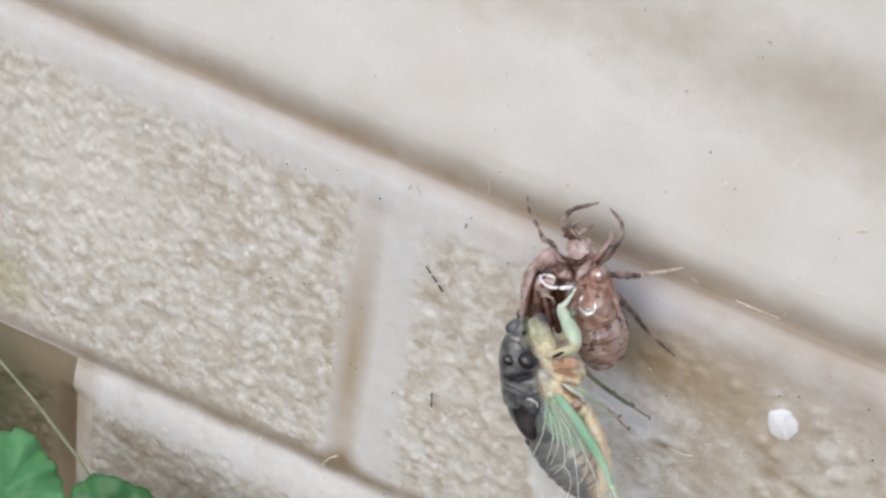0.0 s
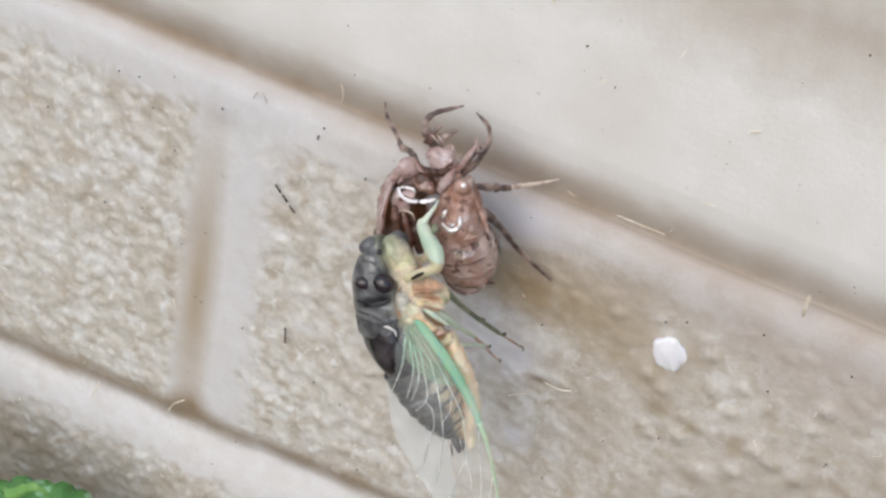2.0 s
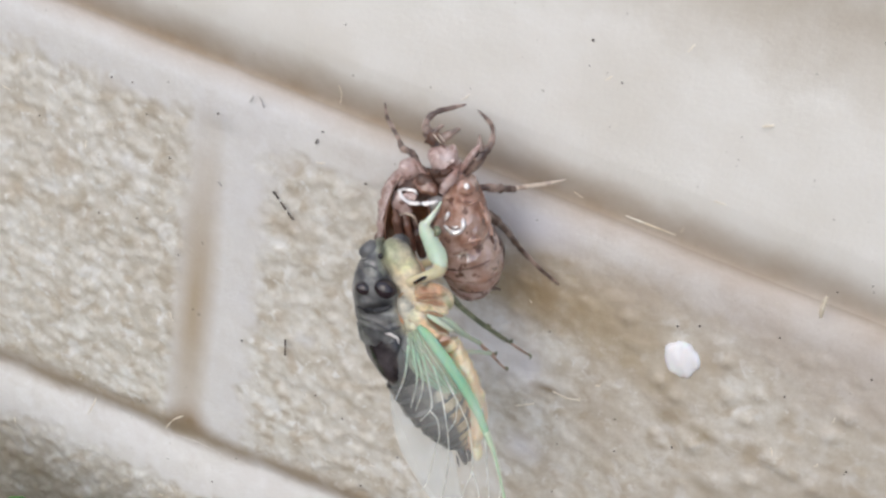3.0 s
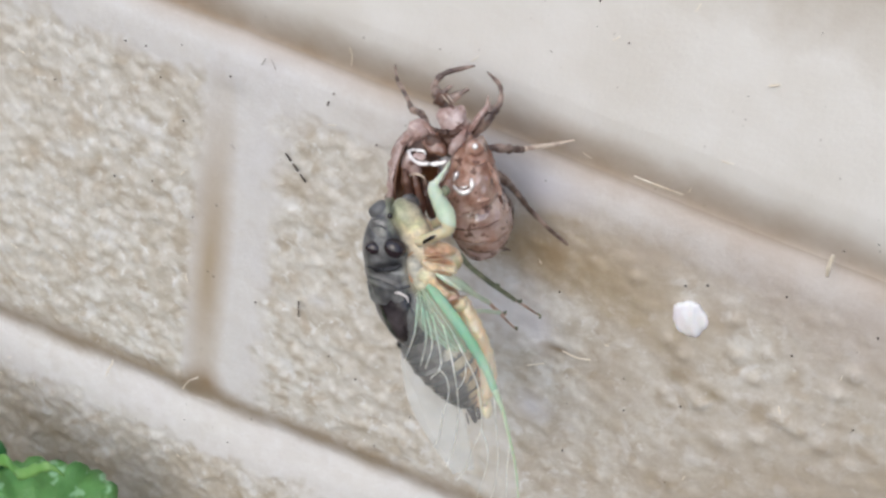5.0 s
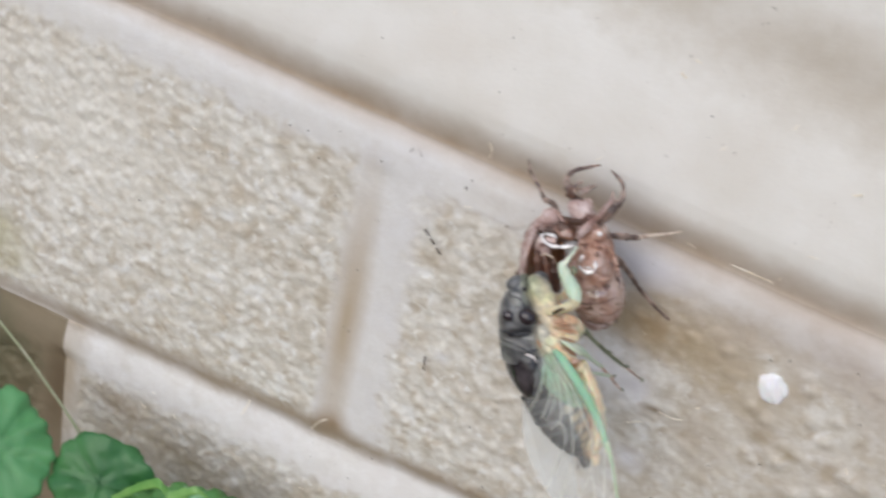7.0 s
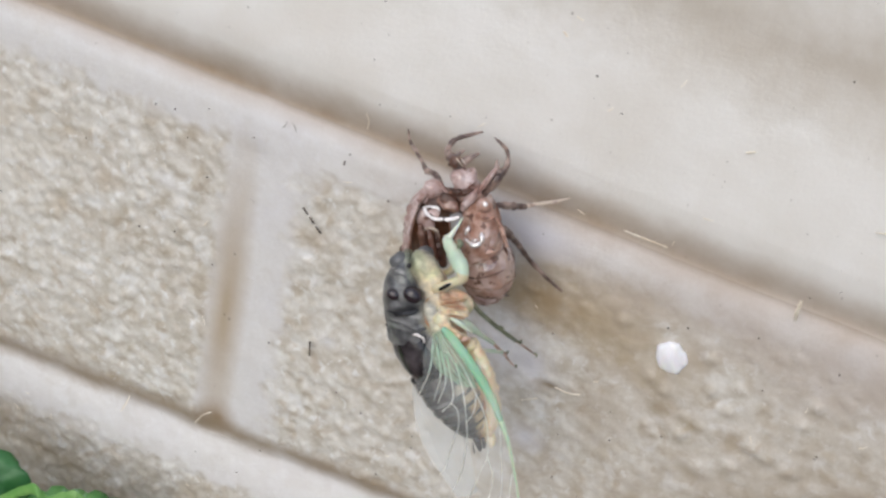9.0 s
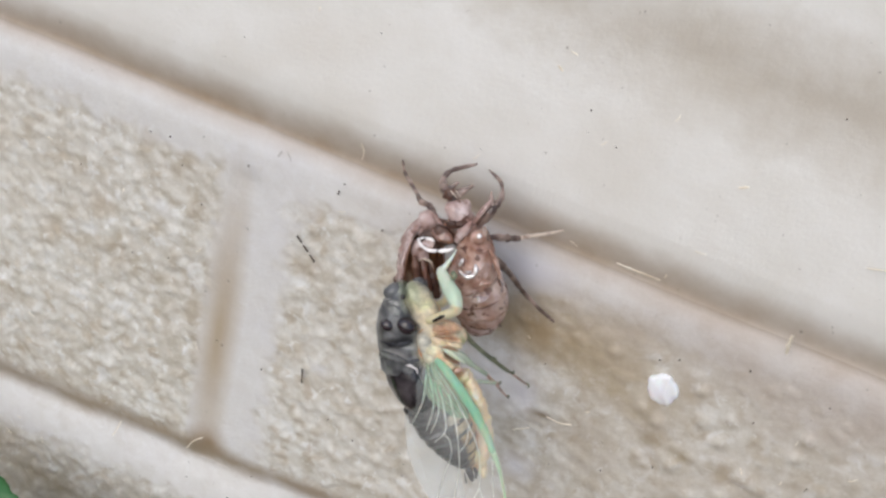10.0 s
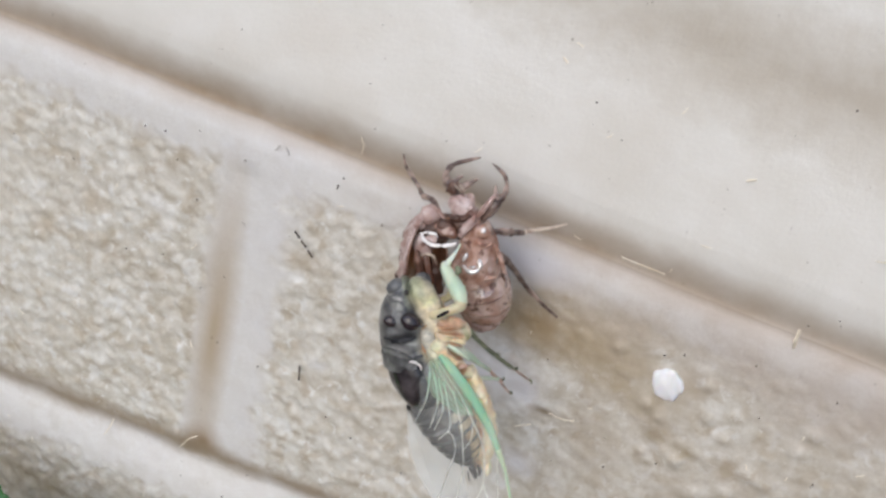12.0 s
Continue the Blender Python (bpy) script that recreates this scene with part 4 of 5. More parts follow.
    bm = loft(bmesh.new(), [(-6.86, 3.86, 2.70, 0.12, 0.10), (-5.90, 4.00, 3.30, 0.22, 0.12), (-4.90, 3.81, 3.70, 0.26, 0.12), (-4.49, 3.40, 3.70, 0.12, 0.10)], n=10, steps=20, grow=-0.05, rough=0.12, freq=2.0)
    part("lining_thread", bm, THREAD_AND_GLINT, shell, "white band of the old breathing tube")
    bm = loft(bmesh.new(), [(-6.09, 3.44, 2.90, 0.30, 0.10), (-5.26, 3.24, 3.30, 0.50, 0.10), (-4.61, 2.94, 3.50, 0.30, 0.10)], n=10, steps=12, rough=0.2, freq=2.0)
    part("lining_film", bm, SHELL_DULL, shell, "crumpled violet grey film")
    tube_part("lining_thread", [(-7.15, 0.70, 0.08, 0.14), (-6.04, 1.23, 1.42, 0.17), (-4.92, 0.81, 1.58, 0.14), (-4.54, -0.15, 0.60, 0.10)], SHELL_PALE)
    # White pieces laid on the chest stand in for its highlights.
    part("shell_glint", ball(bmesh.new(), *(1.38, 4.19, 6.90), 0.36, 0.40, 0.2, n=14), GLINT_WHITE, shell, "white spot painted as a glint on the shell")
    for q in ([(-1.21, 0.18, 4.60, 0.10), (-0.94, 0.76, 5.10, 0.24), (-0.67, 1.29, 5.30, 0.12)], [(-1.28, -0.29, 4.70, 0.12), (-0.54, -1.03, 5.20, 0.26), (0.13, -1.24, 5.50, 0.32), (0.72, -0.91, 5.60, 0.34)], [(0.59, -1.11, 5.50, 0.16), (0.99, -0.45, 5.70, 0.30), (0.92, 0.54, 5.70, 0.14)], [(-0.41, -0.50, 5.10, 0.08), (0.06, -0.58, 5.50, 0.14), (0.46, -0.38, 5.60, 0.07)]):
        part("shell_glint", tube(bmesh.new(), q, n=5, steps=9, wobble=0.9), GLINT_WHITE, shell, "white fold painted as a highlight on the shell")
    # digging forelegs
    tube_part("foreleg", [(-1.78, 8.71, 4.41, 0.62), (-2.45, 9.64, 4.82, 0.82), (-3.02, 10.49, 4.42, 0.76), (-3.46, 11.52, 3.58, 0.48), (-3.05, 12.58, 3.21, 0.38), (-2.02, 13.28, 3.16, 0.35), (-0.44, 13.72, 2.81, 0.29), (1.29, 14.20, 2.13, 0.12)], SHELL_LEG, "hooked digging foreleg")
    tube_part("foreleg_spine", [(-2.72, 10.17, 5.21, 0.48), (-1.88, 11.09, 5.62, 0.34), (-1.27, 11.43, 5.74, 0.10)], SHELL_LEG)
    tube_part("foreleg_spine", [(-1.75, 9.73, 5.67, 0.68), (-0.51, 10.39, 5.93, 0.41), (0.65, 11.05, 6.14, 0.14)], SHELL_LEG)
    tube_part("foreleg_bristle", [(-1.91, 10.29, 7.37, 0.08), (-1.17, 9.35, 7.19, 0.07)], SHELL_PALE)
    tube_part("foreleg", [(1.25, 5.74, 4.84, 0.62), (2.35, 7.04, 6.04, 0.75), (3.30, 8.18, 6.44, 0.75), (4.12, 9.00, 6.35, 0.48), (4.46, 10.11, 5.96, 0.34), (4.33, 11.40, 5.20, 0.31), (3.64, 12.45, 4.01, 0.28), (2.81, 13.40, 2.46, 0.12)], SHELL_LEG, "hooked digging foreleg")
    tube_part("foreleg_spine", [(3.10, 8.13, 7.33, 0.47), (2.90, 9.21, 7.27, 0.34), (2.90, 10.16, 7.23, 0.12)], SHELL_LEG)
    tube_part("foreleg_ridge", [(0.57, 5.91, 5.59, 0.34), (1.95, 7.72, 7.28, 0.37), (2.90, 8.93, 7.51, 0.24)], SHELL_DULL)
    # walking legs
    tube_part("leg", [(-4.33, 6.90, 2.30, 0.49), (-5.19, 8.47, 1.58, 0.42), (-6.32, 9.12, -0.04, 0.42), (-6.96, 10.50, -1.78, 0.28), (-7.79, 12.08, -3.91, 0.29), (-8.57, 13.56, -6.29, 0.25), (-8.90, 15.40, -8.24, 0.13)], SHELL_LEG, "thin brown banded leg")
    tube_part("leg", [(1.92, 3.80, 3.40, 0.55), (3.37, 4.22, 3.42, 0.48), (4.97, 4.20, 2.01, 0.56), (6.87, 4.20, 0.35, 0.42), (7.22, 4.20, 0.13, 0.35)], SHELL_LEG, "dark banded leg")
    tube_part("shin", [(6.94, 4.20, 0.28, 0.32), (8.93, 4.59, -0.81, 0.35), (11.36, 4.98, -1.61, 0.28), (13.44, 5.50, -2.33, 0.14)], SHELL_PALE, "pale tan shin gripping the wall")
    tube_part("leg", [(3.02, 1.92, 1.81, 0.56), (4.28, 0.98, 0.29, 0.56), (6.14, -0.66, -2.75, 0.50), (8.06, -2.93, -6.13, 0.36), (10.60, -5.41, -8.70, 0.29), (12.95, -7.34, -10.44, 0.15)], SHELL_LEG, "thin brown banded hind leg")
    tube_part("leg", [(3.86, 0.02, -1.12, 0.56), (5.46, -2.43, -5.58, 0.50), (5.64, -5.12, -9.50, 0.37), (4.63, -7.53, -13.03, 0.30), (5.69, -8.08, -14.40, 0.15)], SHELL_LEG)
    tube_part("antenna", [(-9.57, -2.42, -6.13, 0.36), (-9.74, -1.49, -5.46, 0.36), (-9.65, -0.92, -5.05, 0.14)], SHELL_LEG)
    return shell


build_shell()


# ---- the new adult ----
def build_cicada():
    c = placed("cicada", pose(0.04174, -0.01900, 0.14897, 53.82, -9.57, 25.27),
               "freshly moulted cicada, slate grey and cream with soft green wings", "cicada")
    add = lambda name, bm, mat, label="": part(name, bm, mat, c, label)
    rod = lambda name, pts, mat, label="": part(name, tube(bmesh.new(), pts, n=10, wobble=0.12), mat, c, label)
    # soft body under the plates
    core = [(-2.03, 12.73, 5.78, 1.65, 1.80), (-1.02, 9.26, 4.01, 2.91, 3.00), (-0.26, 5.74, 2.25, 3.50, 3.40), (1.05, 1.40, -0.27, 3.54, 3.20), (2.83, -2.30, -2.51, 3.58, 3.00), (4.67, -6.36, -3.81, 3.03, 2.60), (6.20, -9.60, -4.34, 1.50, 1.60), (6.90, -11.80, -5.04, 0.65, 0.80)]
    add("underside", loft(bmesh.new(), core, n=36, steps=70, ribs=11, rib=0.018, rough=0.2, freq=0.7), ORANGE_SKIN, "pale orange ribbed underside")
    # head
    add("head", loft(bmesh.new(), [(-3.80, 14.31, 6.18, 0.55, 1.00), (-3.89, 13.15, 5.80, 1.38, 1.90), (-4.20, 11.70, 5.32, 2.00, 3.00), (-4.13, 9.82, 4.20, 2.91, 3.60)], n=30, steps=26, rough=0.15), BODY_SKIN, "slate grey head")
    bm = ball(bmesh.new(), *(-1.61, 12.12, 7.48), 1.9, 2.6, 1.8, n=26, turn=28, rough=0.3)
    ball(bm, *(-0.59, 10.55, 7.36), 1.7, 2.0, 1.6, n=20, turn=28)
    ball(bm, *(0.77, 8.63, 7.10), 1.4, 1.9, 1.2, n=20, turn=28)
    for k in range(6):
        tube(bm, [((-2.56, 13.00, 8.77)[0] + 0.28 * k, (-2.56, 13.00, 8.77)[1] - 0.52 * k, 3.2, 0.12), ((-1.30, 12.46, 9.51)[0] + 0.28 * k, (-1.30, 12.46, 9.51)[1] - 0.52 * k, 3.6, 0.17), ((-0.24, 12.33, 9.04)[0] + 0.28 * k, (-0.24, 12.33, 9.04)[1] - 0.52 * k, 2.4, 0.12)], n=6)
    for q in ((-0.38, 8.84, 7.09) + (1.3, 1.9, 1.2, 12), (-0.58, 6.57, 6.48) + (1.3, 2.2, 1.2, 10), (0.40, 4.51, 6.53) + (1.5, 1.3, 1.1, 20), (-0.48, 2.52, 5.07) + (0.9, 1.6, 0.9, -20), (-1.41, 10.00, 7.24) + (1.3, 1.5, 1.2, 0)):
        ball(bm, *q[:6], n=18, turn=q[6])
    melt(add("face_and_chest_side", bm, BODY_SKIN, "cream yellow soft face and chest side"), 0.2, 14)
    eye = add("eye", ball(bmesh.new(), *(-4.98, 13.12, 6.25), 1.42, 1.08, 1.3, n=24, turn=24, rough=0.15), SLATE, "grey compound eye")
    part("eye_ring", tube(bmesh.new(), [(-6.17, 12.73, 5.65, 0.12), (-5.74, 12.25, 5.87, 0.14), (-5.02, 12.25, 6.37, 0.14), (-4.52, 12.73, 6.75, 0.12)]), SLATE_PALE, eye)
    add("eye", ball(bmesh.new(), *(-1.50, 13.84, 5.38), 1.2, 1.2, 1.2, n=24), SLATE, "grey compound eye")
    add("eyelet", ball(bmesh.new(), *(-3.68, 12.32, 8.11), 0.35, 0.35, 0.35, n=12), BLACK)
    rod("cheek", [(-5.76, 12.05, 5.64, 0.41), (-5.04, 11.22, 6.10, 0.48), (-4.42, 10.12, 6.14, 0.41)], SLATE_PALE)
    # fore back with its two black humps
    add("fore_back", loft(bmesh.new(), [(-3.73, 11.22, 5.08, 2.76, 3.20), (-3.92, 9.61, 4.18, 3.26, 3.90), (-3.98, 7.86, 3.16, 3.27, 4.20), (-3.69, 6.09, 2.22, 3.36, 4.30), (-3.37, 5.16, 1.73, 3.37, 4.20)], n=34, steps=24, rough=0.12), BODY_SKIN, "slate grey fore back plate")
    add("black_hump", ball(bmesh.new(), *(-3.15, 8.51, 7.84), 1.36, 1.15, 0.95, n=28, turn=-28), BLACK, "glossy black hump")
    add("black_hump", ball(bmesh.new(), *(-5.60, 8.55, 6.95), 1.15, 0.82, 0.75, n=28, turn=-8), BLACK, "glossy black hump")
    add("collar", loft(bmesh.new(), [(-3.50, 5.44, 1.83, 3.44, 4.40), (-3.24, 4.59, 1.54, 3.65, 4.60), (-2.91, 3.73, 1.19, 3.73, 4.60)], n=34, steps=12, arc=(58, 235), rough=0.3, freq=0.9, caps=False), BODY_SKIN, "slate grey collar with pale seams")
    rod("collar_seam", [(-6.67, 5.15, 1.60, 0.16), (-5.05, 4.27, 3.92, 0.2), (-3.15, 3.71, 5.47, 0.24), (-1.45, 3.96, 6.38, 0.18)], SLATE)
    add("collar_groove", loft(bmesh.new(), [(-6.44, 6.38, 5.20, 0.20, 0.40), (-5.24, 5.93, 6.20, 0.24, 0.45), (-3.83, 5.95, 6.90, 0.36, 0.52), (-2.42, 6.45, 7.10, 0.24, 0.42)], n=14, steps=24, rough=0.3, freq=1.2), MATT_BLACK, "black crescent fold of the collar")
    for q in ([(-5.93, 11.76, 8.00, 0.08), (-5.20, 11.97, 8.40, 0.11), (-4.42, 12.35, 8.60, 0.06)], [(-5.71, 11.05, 8.00, 0.08), (-4.80, 11.15, 8.60, 0.12), (-4.15, 10.66, 8.60, 0.07)], [(-6.44, 5.08, 5.20, 0.08), (-4.82, 4.56, 6.40, 0.10), (-3.14, 3.82, 7.00, 0.12), (-1.71, 2.94, 7.00, 0.08)]):
        rod("head_fold", q, SLATE)
    # mid back
    add("mid_back", loft(bmesh.new(), [(-3.04, 4.16, 1.39, 3.23, 4.40), (-2.51, 2.15, 0.62, 3.39, 4.70), (-1.78, 0.13, -0.24, 3.12, 4.50), (-1.11, -1.49, -1.16, 2.56, 3.80)], n=34, steps=24, arc=(30, 245), grow=0.1, rough=0.12, caps=False), BROWN_BLACK, "glossy brown black mid back plate")
    # A white rod is added as the highlight along the plate's edge.
    rod("back_glint", [(-3.18, 3.19, 6.20, 0.10), (-2.39, 3.09, 6.60, 0.22), (-1.78, 2.65, 6.60, 0.18), (-1.63, 2.01, 6.20, 0.08)], THREAD_AND_GLINT, "white rod painted as a glint on the plate's edge")
    # abdomen plates
    line = curve_through([(0.17, -1.48, -1.01, 3.91, 4.30), (2.17, -5.03, -2.12, 3.60, 4.00), (3.85, -7.85, -3.00, 2.80, 3.30), (4.85, -9.60, -3.80, 1.95, 2.30), (5.45, -10.75, -4.60, 0.90, 1.10)], 81)
    for k in range(8):
        seg = [tuple(line[10 * k + j]) for j in (0, 4, 8, 10)]
        rim = [tuple(line[10 * k + j]) for j in (7, 9, 10)]
        add("plate_rim", loft(bmesh.new(), rim, n=26, steps=4, arc=(14, 246), grow=0.36, rough=0.15, caps=False), SLATE)
        add("abdomen_plate", loft(bmesh.new(), [(*s[:3], s[3] * (1 + 0.03 * (i == 2)), s[4] * (1 + 0.03 * (i == 2))) for i, s in enumerate(seg)], n=26, steps=9, arc=(12, 250), grow=0.22, rough=0.12, freq=1.2, caps=False), ABDOMEN_SKIN)
    rod("tail_tip", [(5.33, -10.91, -3.60, 0.35), (5.70, -11.79, -3.80, 0.50), (6.07, -12.71, -4.20, 0.42), (6.24, -13.38, -4.60, 0.20)], BROWN_BLACK, "dark tail tip")
    rod("tail_tip", [(6.45, -11.38, -3.40, 0.20), (6.74, -12.14, -3.60, 0.26), (6.69, -12.93, -4.00, 0.15)], BROWN_BLACK, "dark tail tip")
    rod("tail_tip", [(5.08, -12.19, -4.00, 0.08), (5.25, -12.96, -4.20, 0.14), (5.40, -13.69, -4.50, 0.08)], BROWN_BLACK, "dark tail tip")
    add("tail_plate", ball(ball(bmesh.new(), *(7.19, -9.79, -2.40), 0.9, 1.1, 0.8, rough=0.3), *(7.63, -11.46, -3.00), 0.7, 1.5, 0.8, turn=8, rough=0.3), BELLY, "pale cream tail plate")
    add("tail_plate", ball(bmesh.new(), *(7.77, -8.75, -0.60), 0.55, 0.6, 0.5, rough=0.2), THREAD_AND_GLINT, "white wet tail plate")
    # orange plates of the chest
    bm = bmesh.new()
    for x, y, z, a, b, c1, t in ((1.46, 8.05, 7.00, 1.50, 0.80, 0.70, -18.00), (2.79, 8.45, 7.20, 1.20, 0.70, 0.70, -24.00), (2.12, 7.19, 6.90, 1.70, 0.55, 0.70, -12.00), (3.71, 7.25, 6.50, 1.10, 1.30, 0.70, 35.00), (1.19, 6.39, 6.80, 1.20, 0.60, 0.60, -25.00), (2.91, 6.05, 6.40, 1.30, 0.45, 0.60, -20.00),
                             (1.19, 4.33, 6.60, 1.50, 0.65, 0.60, -42.00), (2.25, 3.39, 6.40, 1.30, 0.70, 0.60, -42.00), (3.43, 2.58, 5.90, 0.90, 0.75, 0.60, -30.00), (4.43, 1.75, 5.20, 0.90, 0.80, 0.60, 20.00), (0.52, 5.25, 6.40, 1.10, 0.90, 0.70, 0.00)):
        ball(bm, x, y, z + 0.8, a * 1.1, b * 1.1, c1, turn=t, rough=0.35)
    for q in ([(0.35, 7.46, 7.40, 0.16), (1.49, 7.67, 7.90, 0.20), (3.00, 7.80, 7.90, 0.16)], [(0.80, 6.86, 7.20, 0.14), (2.14, 6.61, 7.60, 0.20), (3.98, 6.27, 7.20, 0.12)], [(0.80, 4.74, 7.10, 0.18), (2.00, 3.95, 7.10, 0.22), (3.45, 3.01, 6.70, 0.14)]):
        tube(bm, [(*p[:2], p[2] + 0.8, p[3]) for p in q], n=6, wobble=0.5)
    melt(add("under_chest", bm, CHEST_SKIN, "orange tan plated underside of the chest"), 0.11, 2)
    for q, mat in (([(0.55, 7.13, 7.60, 0.12), (1.75, 7.14, 7.90, 0.16), (2.80, 7.20, 7.80, 0.10)], BROWN_SEAM), ([(1.46, 5.80, 7.00, 0.14), (2.66, 5.53, 7.00, 0.20), (3.65, 5.26, 6.80, 0.10)], BROWN_SEAM), ([(3.04, 2.33, 6.40, 0.20), (3.71, 2.60, 6.50, 0.30), (4.37, 2.72, 6.20, 0.16)], PINK_LIMB), ([(-0.53, 8.25, 7.00, 0.10), (-1.19, 7.92, 7.00, 0.14), (-1.60, 7.45, 6.70, 0.08)], BROWN_SEAM)):
        rod("chest_seam", [(*p[:2], p[2] + 0.8, p[3]) for p in q], mat)
    rod("thigh", [(1.80, 5.54, 7.20, 0.36), (2.79, 4.88, 7.30, 0.42), (3.71, 4.20, 6.80, 0.32), (4.63, 3.51, 6.00, 0.20)], MINT, "pale mint green thigh")
    add("belly_edge", loft(bmesh.new(), [(4.60, 2.35, 4.43, 0.73, 1.60), (5.64, 0.10, 3.98, 1.05, 2.00), (6.74, -2.61, 2.90, 1.12, 1.90), (7.66, -5.53, 1.43, 1.02, 1.70), (7.85, -8.14, 0.01, 0.9, 1.50), (7.42, -10.46, -1.86, 0.64, 1.00)], n=26, steps=90, ribs=19, rib=0.022, rough=0.3, freq=1.3), BELLY, "pale orange ribbed belly edge")
    # legs
    rod("foreleg", [(-0.34, 9.20, 8.39, 0.61), (1.42, 9.84, 9.95, 0.61), (3.05, 10.52, 10.70, 0.74), (3.39, 11.26, 10.96, 0.80)], CREAM_SKIN, "cream and mint green foreleg")
    rod("leg_mark", [(0.33, 9.16, 9.70, 0.20), (1.17, 9.64, 10.67, 0.27), (1.73, 9.92, 11.15, 0.13)], BLACK)
    rod("fore_shin", [(3.46, 10.85, 10.74, 0.74), (3.11, 12.19, 10.41, 1.08), (2.27, 13.81, 9.17, 1.01), (1.48, 15.45, 7.97, 0.75), (1.47, 16.28, 7.68, 0.55)], MINT, "pale mint green foreleg shin")
    rod("fore_foot", [(1.48, 15.86, 8.03, 0.48), (2.17, 16.81, 8.18, 0.34), (2.85, 17.76, 8.12, 0.20), (3.39, 18.71, 8.18, 0.10)], MINT)
    rod("fore_claw", [(2.76, 15.70, 9.81, 0.27), (3.03, 15.16, 10.02, 0.47), (2.76, 14.62, 9.94, 0.20)], DARK_LIMB)
    rod("foreleg", [(-0.92, 10.64, 3.17, 0.56), (1.91, 11.69, 4.34, 0.55), (2.63, 13.42, 5.18, 0.62), (1.96, 15.48, 6.07, 0.41)], CREAM_SKIN)
    rod("mid_leg", [(1.95, 7.22, 5.52, 0.55), (4.16, 7.79, 6.11, 0.41), (5.71, 6.26, 3.48, 0.35), (8.14, 4.21, -0.75, 0.32), (11.18, 1.99, -5.36, 0.29)], DARK_LIMB, "dark olive mid leg")
    rod("foot", [(11.18, 1.99, -5.36, 0.26), (11.92, 1.49, -6.64, 0.15), (13.15, 0.63, -9.06, 0.18), (14.39, -0.25, -11.48, 0.10)], PINK_LIMB)
    rod("hind_leg", [(2.65, 5.18, 6.19, 0.62), (4.28, 4.31, 4.99, 0.62), (6.17, 2.91, 1.69, 0.35), (7.99, 1.72, -2.31, 0.29)], MINT, "pale green hind leg")
    rod("foot", [(7.85, 1.87, -2.10, 0.21), (8.71, 0.91, -3.96, 0.22), (10.02, 0.06, -6.11, 0.15)], PINK_LIMB)
    rod("hind_leg", [(3.41, 1.60, 3.42, 0.63), (5.33, 0.82, 1.88, 0.42), (7.28, 0.73, -0.77, 0.28), (9.28, 0.42, -3.76, 0.29)], MINT, "pale green hind leg")
    rod("foot", [(9.28, 0.42, -3.76, 0.20), (10.32, -0.83, -6.48, 0.16), (11.53, -2.06, -9.47, 0.10)], PINK_LIMB)
    for q in ([(11.44, 1.91, -5.00, 0.16), (11.86, 1.75, -5.40, 0.24), (12.04, 2.06, -5.60, 0.10)], [(8.84, 4.13, -1.00, 0.12), (9.13, 3.83, -1.30, 0.20), (9.30, 4.00, -1.40, 0.08)], [(9.73, 0.44, -3.60, 0.10), (9.97, 0.40, -3.80, 0.16), (10.08, 0.69, -3.90, 0.06)], [(11.29, -1.55, -8.60, 0.10), (11.53, -1.79, -8.80, 0.16), (11.35, -2.04, -9.00, 0.06)], [(14.25, 0.10, -10.60, 0.10), (14.56, -0.36, -10.90, 0.16), (14.39, -0.67, -11.10, 0.06)]):
        rod("leg_spur", q, DARK_LIMB)
    # forewing: a milky film between its green front edge and the trailing edge
    front = curve_through([(0.50, 4.13, 7.20), (2.69, 1.54, 7.36), (5.26, -2.36, 6.33), (7.52, -6.41, 4.84), (8.98, -9.88, 3.46), (9.96, -13.23, 1.71), (10.97, -17.04, -0.40), (11.64, -20.56, -2.52), (11.60, -23.28, -4.62)], 40)
    rear = curve_through([(-0.85, 2.43, 6.06), (-2.28, -0.19, 4.20), (-2.81, -3.00, 1.60), (-2.68, -5.98, -0.80), (-1.26, -9.68, -3.60), (0.22, -14.21, -7.21), (3.11, -19.11, -8.67), (6.65, -22.97, -8.41), (9.95, -24.38, -6.75)], 40)
    def film(at, u):
        a, b = Vector(front[at]), Vector(rear[at])
        return (a.lerp(b, u) + Vector((0, 0, 1)) * (3.0 * math.sin(math.pi * u) * min(at / 9, 1) * (1 - 0.8 * at / 39) + 0.12 * math.sin(9 * u + at * 0.35))) * MM
    bm = bmesh.new()
    skin(bm, [[film(i, k / 16) for k in range(17)] for i in range(40)], closed=False)
    net = np.array([film(i, k / 32) / MM for i in range(40) for k in range(33)])
    def on_film(q):
        z = net[np.argmin((net[:, 0] - q[0]) ** 2 + (net[:, 1] - q[1]) ** 2)][2]
        return (q[0], q[1], float(z) + 0.12, q[3] * 0.55)
    wing = add("forewing", bm, MEMBRANE, "soft milky clear forewing with green veins")
    part("wing_edge", loft(bmesh.new(), [(0.79, 4.15, 7.66, 0.36, 0.35), (2.43, 2.25, 7.85, 0.62, 0.35), (5.34, -1.90, 6.95, 0.62, 0.35), (7.59, -5.93, 5.46, 0.54, 0.35), (9.00, -9.61, 3.95, 0.30, 0.30)], n=14, steps=40, rough=0.1), GREEN_VEIN, wing, "broad bright green front edge")
